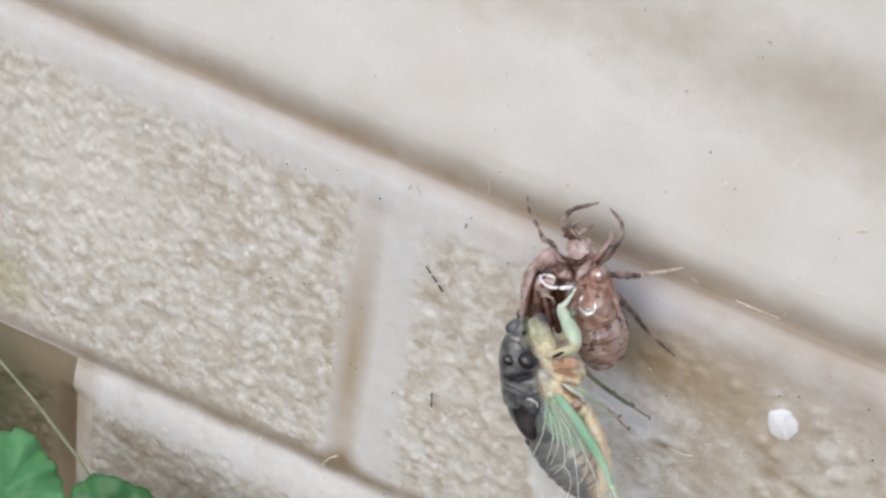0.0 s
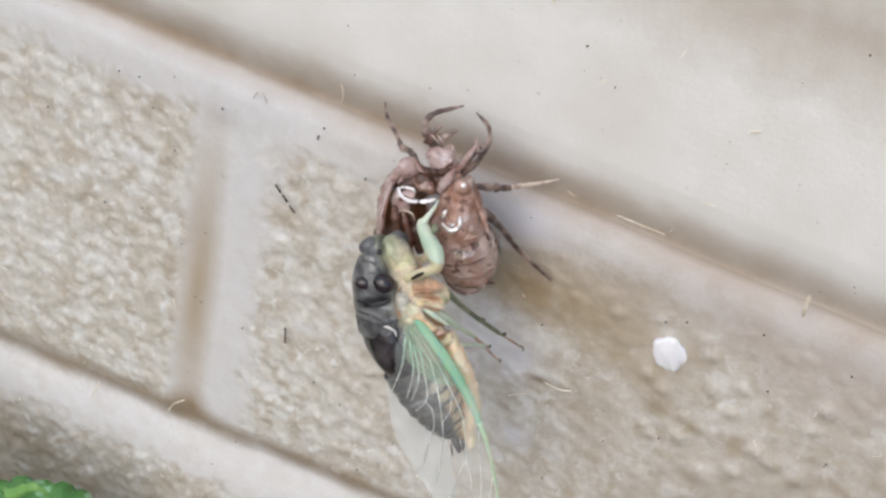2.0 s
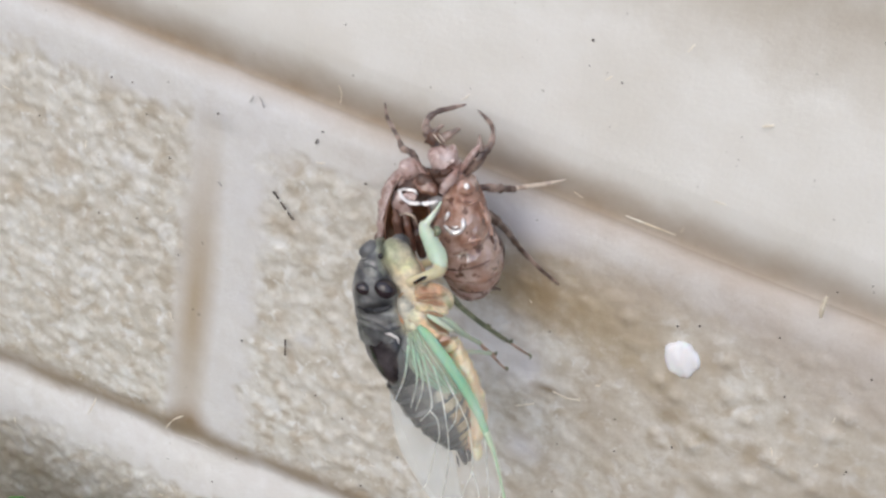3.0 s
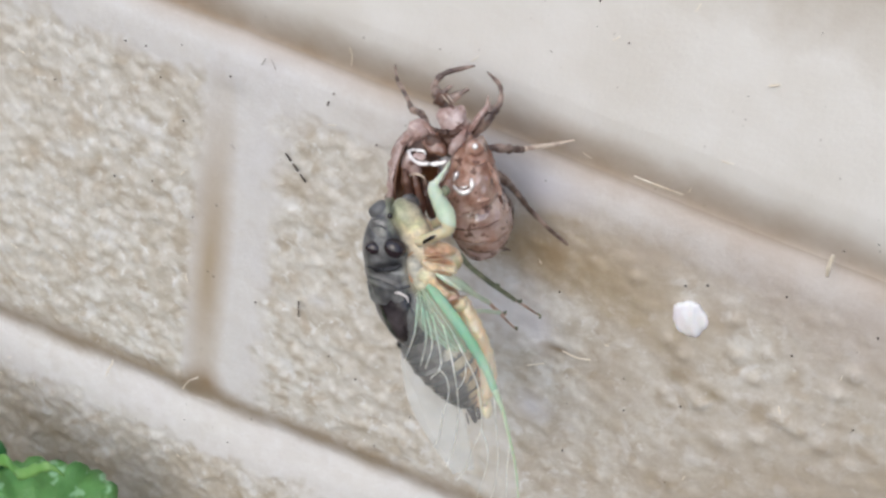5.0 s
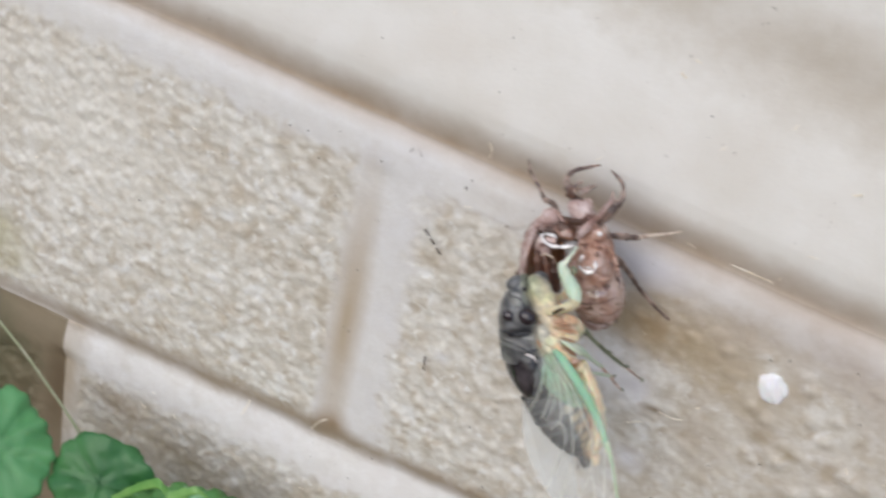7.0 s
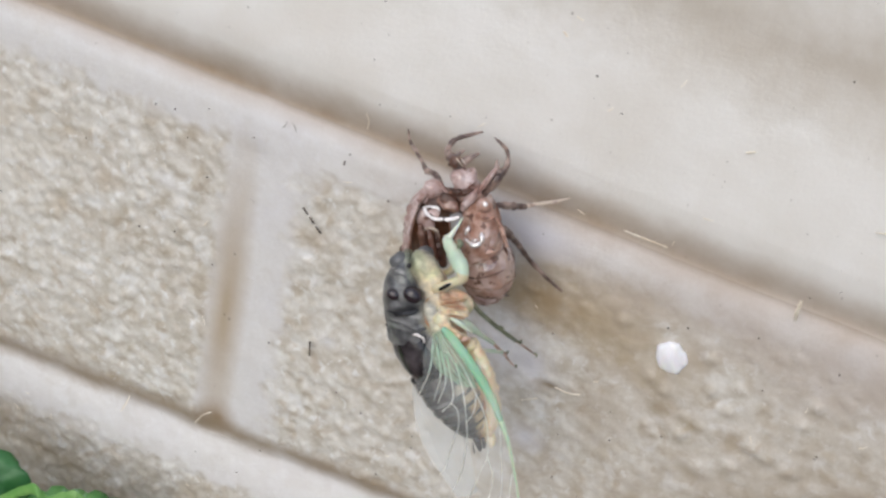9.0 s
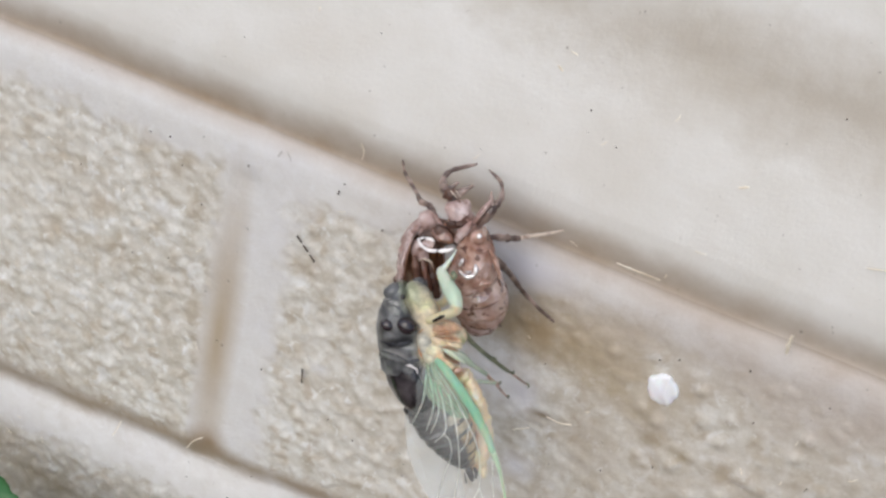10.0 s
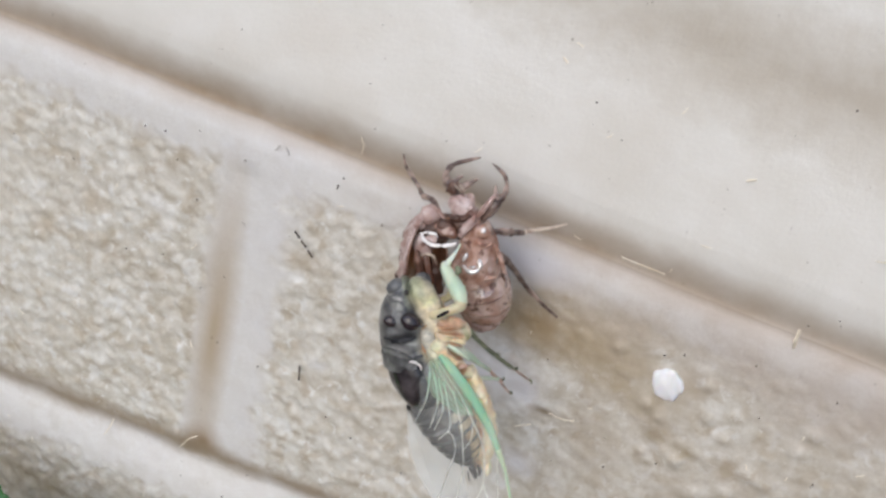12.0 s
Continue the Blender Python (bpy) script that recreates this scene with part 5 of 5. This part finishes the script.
    part("wing_edge", loft(bmesh.new(), [(8.63, -8.45, 4.45, 0.42, 0.40), (9.67, -11.31, 3.14, 0.26, 0.30), (10.53, -15.08, 0.95, 0.20, 0.25), (11.27, -18.97, -1.45, 0.16, 0.20), (11.60, -23.09, -4.31, 0.11, 0.15)], n=10, steps=40), EDGE_PALE, wing, "pale outer front edge")
    part("wing_root", loft(bmesh.new(), [(0.22, 3.71, 7.07, 0.34, 0.40), (1.02, 1.50, 6.59, 0.41, 0.40), (2.23, -0.60, 5.94, 0.27, 0.30), (3.46, -2.07, 5.50, 0.10, 0.20)], n=12, steps=24, rough=0.2), GREEN_FILM, wing)
    part("wing_root", loft(bmesh.new(), [(-0.35, 3.49, 6.61, 0.27, 0.30), (-0.11, 1.31, 5.64, 0.34, 0.30), (0.11, -0.69, 4.51, 0.14, 0.20)], n=12, steps=24, rough=0.2), GREEN_FILM, wing)
    rows = list(zip(curve_through([(0.50, 3.72, 7.33), (2.42, 1.41, 7.41), (4.31, -1.51, 6.71), (5.53, -3.90, 5.88)], 20).tolist(), curve_through([(-0.80, 2.97, 5.74), (-1.00, 0.41, 4.39), (0.37, -1.84, 4.02), (3.44, -3.87, 4.64)], 20).tolist()))
    bm = bmesh.new()
    skin(bm, [[(Vector(a).lerp(Vector(b), k / 8) + Vector((0, 0, 0.25 * math.sin(2.5 * k + 0.2 * i)))) * MM for k in range(9)] for i, (a, b) in enumerate(rows)], closed=False)
    part("root_film", bm, GREEN_FILM, wing, "crumpled green film at the wing root")
    for k in range(5):
        part("vein", tube(bmesh.new(), [(*(Vector(rows[1][0]).lerp(Vector(rows[1][1]), 0.15 + 0.18 * k) + Vector((0, 0, 0.3))), 0.06), (*(Vector(rows[11][0]).lerp(Vector(rows[11][1]), 0.15 + 0.18 * k) + Vector((0, 0, 0.4))), 0.08), (*(Vector(rows[19][0]).lerp(Vector(rows[19][1]), 0.2 + 0.2 * k) + Vector((0, 0, 0.3))), 0.07)], n=6), ROOT_VEIN, wing)
    for pts in ([(-0.52, 1.87, 5.77, 0.21), (-0.92, -1.62, 3.16, 0.17), (-2.27, -5.07, -1.43, 0.11)],
                [(0.04, 1.47, 6.02, 0.21), (0.52, -2.17, 4.17, 0.18), (-0.33, -5.76, 0.50, 0.13)],
                [(0.59, 1.06, 6.17, 0.21), (1.21, -2.85, 4.31, 0.18), (0.25, -6.14, 0.96, 0.13)],
                [(1.29, 0.67, 6.40, 0.21), (2.18, -4.26, 4.05, 0.18), (1.99, -6.07, 2.53, 0.15), (0.79, -7.46, 0.43, 0.11)],
                [(1.99, -6.07, 2.53, 0.14), (2.82, -7.15, 2.12, 0.14), (3.05, -9.30, 0.34, 0.11), (2.34, -11.81, -2.37, 0.11), (1.49, -15.70, -6.36, 0.10), (0.62, -17.14, -8.27, 0.07)],
                [(2.53, -0.56, 6.50, 0.21), (3.51, -4.55, 4.71, 0.17), (4.07, -8.67, 1.67, 0.14), (4.15, -12.20, -1.43, 0.13), (3.31, -17.31, -6.36, 0.11), (2.36, -19.60, -9.03, 0.07)],
                [(3.76, -1.80, 6.40, 0.18), (5.25, -4.77, 5.36, 0.15), (6.34, -7.25, 4.03, 0.14), (6.88, -9.66, 2.24, 0.14), (7.00, -13.55, -0.88, 0.14), (6.12, -16.04, -3.47, 0.13), (5.05, -19.46, -7.10, 0.12), (3.83, -21.29, -9.45, 0.07)],
                [(7.00, -13.71, -0.98, 0.13), (7.77, -16.37, -2.77, 0.13), (7.55, -19.17, -5.19, 0.12), (6.35, -23.41, -9.75, 0.07)],
                [(5.25, -4.77, 5.36, 0.14), (5.01, -7.16, 3.53, 0.11), (4.07, -8.75, 1.62, 0.11)],
                [(8.56, -9.00, 3.23, 0.14), (8.77, -12.68, 0.47, 0.14), (9.07, -17.43, -3.17, 0.13), (8.71, -20.76, -6.08, 0.11), (7.97, -24.47, -9.87, 0.07)],
                [(10.41, -15.91, -1.47, 0.14), (10.15, -19.00, -4.00, 0.13), (10.04, -24.25, -8.60, 0.07)]):
        part("vein", tube(bmesh.new(), [on_film(q) for q in curve_through(pts, 4 * len(pts)).tolist()], n=6, steps=8 * len(pts)), VEIN, wing)
    # hind wing, shorter and lying under the forewing
    a = curve_through([(-0.34, 1.43, 0.22), (1.68, -4.47, -2.78), (4.35, -11.25, -5.68), (6.05, -19.88, -9.88)], 24)
    b = curve_through([(-1.85, -0.10, -1.63), (-3.21, -4.70, -5.57), (-1.96, -12.46, -9.84), (3.25, -20.98, -12.26)], 24)
    bm = bmesh.new()
    skin(bm, [[Vector(p).lerp(Vector(q), k / 10) * MM for k in range(11)] for p, q in zip(a, b)], closed=False)
    add("hind_wing", bm, MILKY, "soft milky hind wing")
    return c


build_cicada()


# ---- small things on the wall ----
def build_bits():
    bm = bmesh.new()
    outline = [2.5 * (1 + 0.07 * math.sin(2 * a + 2.2) + 0.05 * math.sin(5 * a + 0.6) + 0.03 * math.sin(9 * a + 2)) for a in np.linspace(0, 2 * math.pi, 36, endpoint=False)]
    rings = []
    for s, y in ((1.0, 0.1), (1.0, -0.25), (0.95, -0.42), (0.8, -0.6), (0.6, -0.66), (0.4, -0.74), (0.2, -0.72)):
        rings.append([Vector((0.88 * r * s * math.cos(a), y + 0.42 * noise.noise(Vector((0.9 * r * s * math.cos(a) + 0.5 * r * s * math.sin(a), 0.4 * r * s * math.sin(a), 4))) + 0.06 * r * s * math.cos(a), 1.08 * r * s * math.sin(a))) * MM for r, a in zip(outline, np.linspace(0, 2 * math.pi, 36, endpoint=False))])
    skin(bm, rings)
    ob = thing("paint_flake", bm, FLAKE, "small white curled flake stuck to the rough wall", "flake")
    ob.location = (0.06985, 0.00000, 0.15030)
    def fibre(name, pts, mat, label, category="fibre"):
        if mat is STRAW:
            pts = [(*p[:3], p[3] * 0.7) for p in pts]
        thing(name, tube(bmesh.new(), pts, n=6, wobble=0.3), mat, label, category, group="debris on the wall")
    for (a, b) in ((0.0, 0.28), (0.36, 0.62), (0.72, 1.0)):
        p, q = Vector((10.66, -0.60, 150.18)), Vector((14.21, -0.60, 146.96))
        fibre("insect_bristle", [(*p.lerp(q, a), 0.13), (*p.lerp(q, b), 0.15)], DARK_BIT, "short dark broken bristle on the wall")
    fibre("insect_bristle", [(*(15.36, -0.60, 126.59), 0.16), (*(15.56, -0.70, 125.36), 0.12), (*(15.67, -0.60, 123.93), 0.16)], DARK_BIT, "tiny dark bristle on the wall")
    fibre("straw_fibre", [(84.10, -1.20, 164.70, 0.3), (84.00, -1.80, 166.50, 0.44), (84.00, -1.80, 168.10, 0.26)], STRAW, "short pale straw fibre by the joint")
    fibre("straw_fibre", [(*(58.44, -1.00, 167.68), 0.1), (*(61.75, -1.40, 167.95), 0.17), (*(64.76, -0.60, 167.48), 0.1)], STRAW, "long pale sliver lying along the joint")
    fibre("straw_fibre", [(*(89.61, -1.10, 181.43), 0.12), (*(91.65, -1.25, 182.13), 0.18), (*(93.75, -1.10, 182.76), 0.12)], STRAW, "pale straw fibre on the smooth block")
    fibre("straw_fibre", [(*(70.88, -1.10, 185.57), 0.16), (*(72.04, -1.20, 186.27), 0.22)], STRAW, "tiny pale chip on the smooth block")
    fibre("straw_fibre", [(*(55.09, -0.80, 137.72), 0.12), (*(57.33, -1.20, 137.96), 0.15), (*(58.93, -0.70, 138.14), 0.2)], STRAW, "bent brown straw on the rough block")
    fibre("straw_fibre", [(*(50.66, -0.80, 132.90), 0.12), (*(53.00, -1.00, 134.60), 0.12)], STRAW, "pale straw on the rough block")
    fibre("straw_fibre", [(*(-2.93, -0.40, 99.78), 0.12), (*(-1.46, -1.00, 102.59), 0.14), (*(-0.14, -0.60, 103.72), 0.14)], STRAW, "pale tuft in the joint")
    fibre("straw_fibre", [(*(-17.35, -0.40, 94.84), 0.1), (*(-16.05, -1.00, 97.93), 0.14), (*(-15.84, -0.60, 99.21), 0.1)], STRAW, "pale tuft in the joint")
    fibre("straw_fibre", [(*(18.09, -0.40, 169.57), 0.08), (*(18.95, -1.20, 169.00), 0.1), (*(18.63, -0.50, 167.23), 0.08)], STRAW, "fine pale hair on the joint")
    fibre("straw_fibre", [(*(44.77, -1.10, 195.49), 0.12), (*(45.72, -1.20, 195.32), 0.12)], STRAW, "fine pale hair on the smooth block")
    fibre("straw_fibre", [(*(43.46, -1.10, 192.90), 0.12), (*(44.27, -1.20, 192.34), 0.12)], STRAW, "fine pale hair on the smooth block")
    fibre("straw_fibre", [(*(103.03, -0.60, 146.24), 0.12), (*(104.46, -1.00, 146.21), 0.15), (*(105.84, -0.60, 144.88), 0.12)], STRAW, "pale straw on the rough block")
    for p, q in (((5.76, 162.95), (5.2, 161.68)), ((6.61, 163.11), (7.46, 161.72)), ((1.6, 147.49), (2.39, 146.89)), ((-4.95, 141.47), (-4.2, 137.9))):
        fibre("paint_crack", [(p[0], 0.15, p[1], 0.05), ((p[0] + q[0]) / 2 + 0.1, 0.1, (p[1] + q[1]) / 2, 0.08), (q[0], 0.15, q[1], 0.05)], CRACK_GREY, "fine grey crack in the wall paint", "crack")
    # dark specks of dirt
    bm = bmesh.new()
    rng = random.Random(5)
    for _ in range(90):
        x, z = rng.uniform(-75, 125), CRACK * 1000 + rng.uniform(-95, 60)
        r = rng.choice((0.06, 0.08, 0.1, 0.14))
        ball(bm, x, wall_relief(x, z - CRACK * 1000, 0.0, ())[0] - (0.2 if z < CRACK * 1000 else 0.0), z, r * rng.uniform(0.8, 1.8), r * 0.8, r, n=6, turn=0)
    for x, y, z in ((-27.9, -0.3, 146.3), (-16.1, -0.3, 157.3), (-12.7, -0.3, 157.8), (-10.1, -0.3, 153.8), (-6.0, -0.3, 148.3), (-17.1, -0.3, 134.1), (16.6, -0.3, 162.0), (15.9, -0.3, 160.0), (25.9, -0.3, 116.9), (35.3, -0.3, 114.5), (30.5, -0.3, 106.2), (8.3, -0.3, 122.7), (9.7, -0.3, 100.1), (52.6, -0.3, 146.3), (93.4, -0.3, 144.2), (58.3, -0.3, 120.9), (72.1, -0.3, 136.6), (80.4, -0.3, 159.1), (68.2, -0.3, 154.9), (83.3, -0.3, 151.2), (92.1, -0.3, 158.5), (70.8, -0.3, 156.2), (-10.6, -0.3, 136.0), (47.7, -0.3, 142.3),
                    (65.06, -0.50, 132.28), (23.82, -0.50, 157.08), (15.91, -0.20, 160.34), (0.89, -0.20, 158.29), (49.28, -0.90, 188.33), (18.06, -0.90, 178.61), (80.67, -0.90, 199.96)):
        ball(bm, x, y, z, 0.15, 0.15, 0.17, n=8)
    pale = bmesh.new()
    for _ in range(46):
        x, z, a = rng.uniform(-70, 115), CRACK * 1000 + rng.uniform(-85, 55), rng.uniform(0, math.pi)
        n, y = rng.uniform(0.25, 0.8), wall_relief(x, z - CRACK * 1000, 0.0, ())[0] - (0.3 if z < CRACK * 1000 else 0.05)
        tube(pale, [(x - n * math.cos(a), y, z - n * math.sin(a), 0.04), (x + 0.1, y - 0.12, z, 0.06), (x + n * math.cos(a), y, z + n * math.sin(a), 0.04)], n=5, steps=6)
    thing("dust_fibres", pale, STRAW, "tiny pale dust fibres sticking to the wall", "dust", kind="stuff")
    thing("dirt_specks", bm, DARK_BIT, "tiny dark specks of dirt on the wall", "dirt", kind="stuff")


build_bits()


# ---- plants at the foot of the wall ----
def build_leaf(name, m, size, lobes, mat, label, stalk, curl=0.15, seed=0.0, notch=True, squash=1.0):
    """A round scalloped leaf of that radius in mm, its stalk ending at a place on the ground."""
    plant = placed(name, m, label, "leaf")
    tagged(plant, group="weeds at the foot of the wall")
    bm = bmesh.new()
    n, k = 96, 14
    rings = []
    for j in range(k + 1):
        s = j / k
        ring = []
        for i in range(n):
            a = 2 * math.pi * i / n
            edge = 1 + 0.07 * abs(math.sin(lobes * a / 2)) ** 0.6 + 0.22 * noise.noise(Vector((math.cos(a), math.sin(a), seed)) * 1.6) + 0.05 * noise.noise(Vector((math.cos(a), math.sin(a), seed)) * 7)
            if notch:
                gap = math.atan2(math.sin(a + math.pi / 2), math.cos(a + math.pi / 2))
                edge *= 1 - 0.55 * math.exp(-(gap / 0.16) ** 2)
            r = size * s * edge
            x, y = r * math.cos(a), squash * r * math.sin(a)
            z = curl * size * s * s * math.cos(2 * a + seed) + 0.06 * size * s * math.cos(lobes * a / 2 + 1) * s + 0.9 * noise.noise(Vector((x, y, seed)) * 0.22) + 0.4 * noise.noise(Vector((x, y, seed)) * 0.6)
            z -= 0.10 * size * s ** 3
            ring.append(Vector((x, y, z)) * MM)
        rings.append(ring)
    skin(bm, rings, caps=False)
    bmesh.ops.remove_doubles(bm, verts=bm.verts, dist=1e-6)
    blade = thicken(part("blade", bm, mat, plant), 0.25)
    for i in range(7):
        a = radians(-60 + 300 * i / 6)
        pts = [(0, 0, 0.25, 0.22), (0.45 * size * math.cos(a + 0.06), squash * 0.45 * size * math.sin(a + 0.06), 0.3 + curl * size * 0.2 * math.cos(2 * a + seed), 0.16),
               (0.85 * size * math.cos(a), squash * 0.85 * size * math.sin(a), 0.2 + curl * size * 0.72 * math.cos(2 * a + seed) - 0.06 * size, 0.06)]
        part("leaf_vein", tube(bmesh.new(), [(*q[:3], q[3] * 0.32) for q in pts], n=6), mat, plant)
    foot = m.inverted() @ Vector(stalk)
    f = foot * 1000
    part("stalk", tube(bmesh.new(), [(0, -0.5, -0.3, 0.5), (f.x * 0.4, f.y * 0.3, f.z * 0.55, 0.55), (f.x, f.y, f.z, 0.7)], n=8), STEM, plant)
    return plant


def leaf_pose(x, y, z, nx, ny, nz, roll):
    at = Vector((x, y, z)) * MM
    return look(at, at - Vector((nx, ny, nz)), roll)


build_leaf("weed_leaf", leaf_pose(*(-12.30, -25.00, 82.90), 0.25, -0.55, 0.8, 20), 13.2, 24, LEAF, "bright green scalloped leaf with its sheen painted as pale blotches", (-0.03, -0.035, 0.0), 0.10, 1.0, notch=False, squash=0.86)
bm = bmesh.new()
edge = curve_through([(-33.84, -22.00, 76.46), (-26.24, -24.00, 86.59), (-18.19, -25.00, 95.53), (-14.94, -25.00, 94.50), (-10.88, -24.00, 97.53), (-8.38, -23.00, 96.18)], 60).tolist()
rings = []
for i, (x, y, z) in enumerate(edge):
    w = 0.85 * math.sin(math.pi * (i + 2) / 64) * (1 + 0.5 * noise.noise(Vector((i * 0.35, 0, 0))))
    rings.append([Vector((x + 0.5 * k * w, y - 0.4 * w * math.sin(1.2 * k), z - 0.7 * k * w + 0.4 * noise.noise(Vector((i * 0.3, k, 5))))) * MM for k in (-0.9, -0.3, 0.3, 0.9, 1.6)])
skin(bm, rings, closed=False)
thicken(thing("curled_leaf", bm, LEAF_EDGE, "yellow green young leaf curled into a ruffle", "leaf", group="weeds at the foot of the wall"), 0.3)
build_leaf("weed_leaf", leaf_pose(*(-30.47, -24.00, 87.01), 0.3, -0.7, 0.6, -12), 9.6, 13, LEAF_DARK, "deep green scalloped leaf in shade", (-0.04, -0.02, 0.0), 0.12, 3.0, squash=0.78)
build_leaf("weed_leaf", leaf_pose(*(-49.63, -30.00, 88.31), 0.35, -0.6, 0.72, -90), 10.4, 22, LEAF_MID, "green scalloped leaf beside a thin stem", (-0.06, -0.03, 0.0), 0.08, 4.0)
build_leaf("weed_leaf", leaf_pose(*(-29.40, -29.00, 73.00), 0.1, -0.6, 0.8, 100), 6.6, 11, LEAF, "small green scalloped leaf", (-0.04, -0.04, 0.0), 0.12, 5.0)
build_leaf("weed_leaf", leaf_pose(*(-15.50, -30.00, 67.20), 0.1, -0.5, 0.85, 10), 7.2, 11, LEAF, "green scalloped leaf low over the soil", (-0.03, -0.045, 0.0), 0.12, 6.0)
build_leaf("weed_leaf", leaf_pose(*(-0.10, -28.00, 70.71), 0.0, -0.5, 0.85, -20), 5.5, 11, LEAF_DARK, "deep green leaf low over the soil", (-0.02, -0.045, 0.0), 0.12, 7.0)
build_leaf("weed_leaf", leaf_pose(*(43.96, -22.00, 92.21), 0.1, -0.55, 0.8, 0), 8.0, 13, LEAF_DARK, "deep green scalloped leaf by the wall", (0.02, -0.04, 0.0), 0.12, 8.0)
build_leaf("weed_leaf", leaf_pose(*(-49.63, -26.00, 83.56), 0.3, -0.6, 0.75, 40), 7.0, 11, LEAF, "green scalloped leaf beside a thin stem", (-0.06, -0.035, 0.0), 0.12, 9.0)
for pts in ([(-57.0, -26.0, 116.6, 0.2), (-56.2, -25.0, 114.3, 0.22), (-51.2, -24.0, 109.3, 0.25), (-48.1, -23.0, 105.5, 0.26), (-44.1, -22.0, 100.4, 0.27), (-40.9, -21.0, 95.9, 0.28), (-38.3, -20.0, 91.4, 0.28), (-36.6, -19.0, 86.5, 0.28), (-34.7, -18.0, 75.9, 0.28), (-33.6, -17.0, 66.0, 0.3), (-30.0, -15.0, 20.0, 0.4)],):
    thing("dry_grass", tube(bmesh.new(), pts, n=8), STEM, "thin pale dry grass blade before the wall", "grass", group="weeds at the foot of the wall")
for pts in ([(-32.6, -30.0, 68.9, 0.5), (-35.6, -30.0, 62.0, 0.42), (-37.5, -30.0, 56.3, 0.4), (-40.0, -31.0, 40.0, 0.5)],
            [(-30.1, -31.0, 71.9, 0.45), (-31.6, -31.0, 64.1, 0.42), (-33.0, -31.0, 57.3, 0.4), (-36.0, -32.0, 38.0, 0.5)],
            [(-27.4, -31.0, 71.0, 0.4), (-27.5, -31.0, 66.0, 0.4), (-28.0, -31.0, 60.5, 0.4), (-30.0, -32.0, 38.0, 0.5)]):
    thing("weed_stalk", tube(bmesh.new(), pts, n=8, wobble=0.4), HAIRY, "pale hairy weed stalk rising from the soil", "stalk", group="weeds at the foot of the wall")
thing("cut_stem", tube(bmesh.new(), [(-12.7, -31.0, 75.7, 0.55), (-10.0, -31.5, 76.5, 0.6), (-8.0, -31.0, 75.9, 0.5)], n=8), STRAW, "short pale dry stem end lying on the leaves", "stem", group="weeds at the foot of the wall")


build_wall()
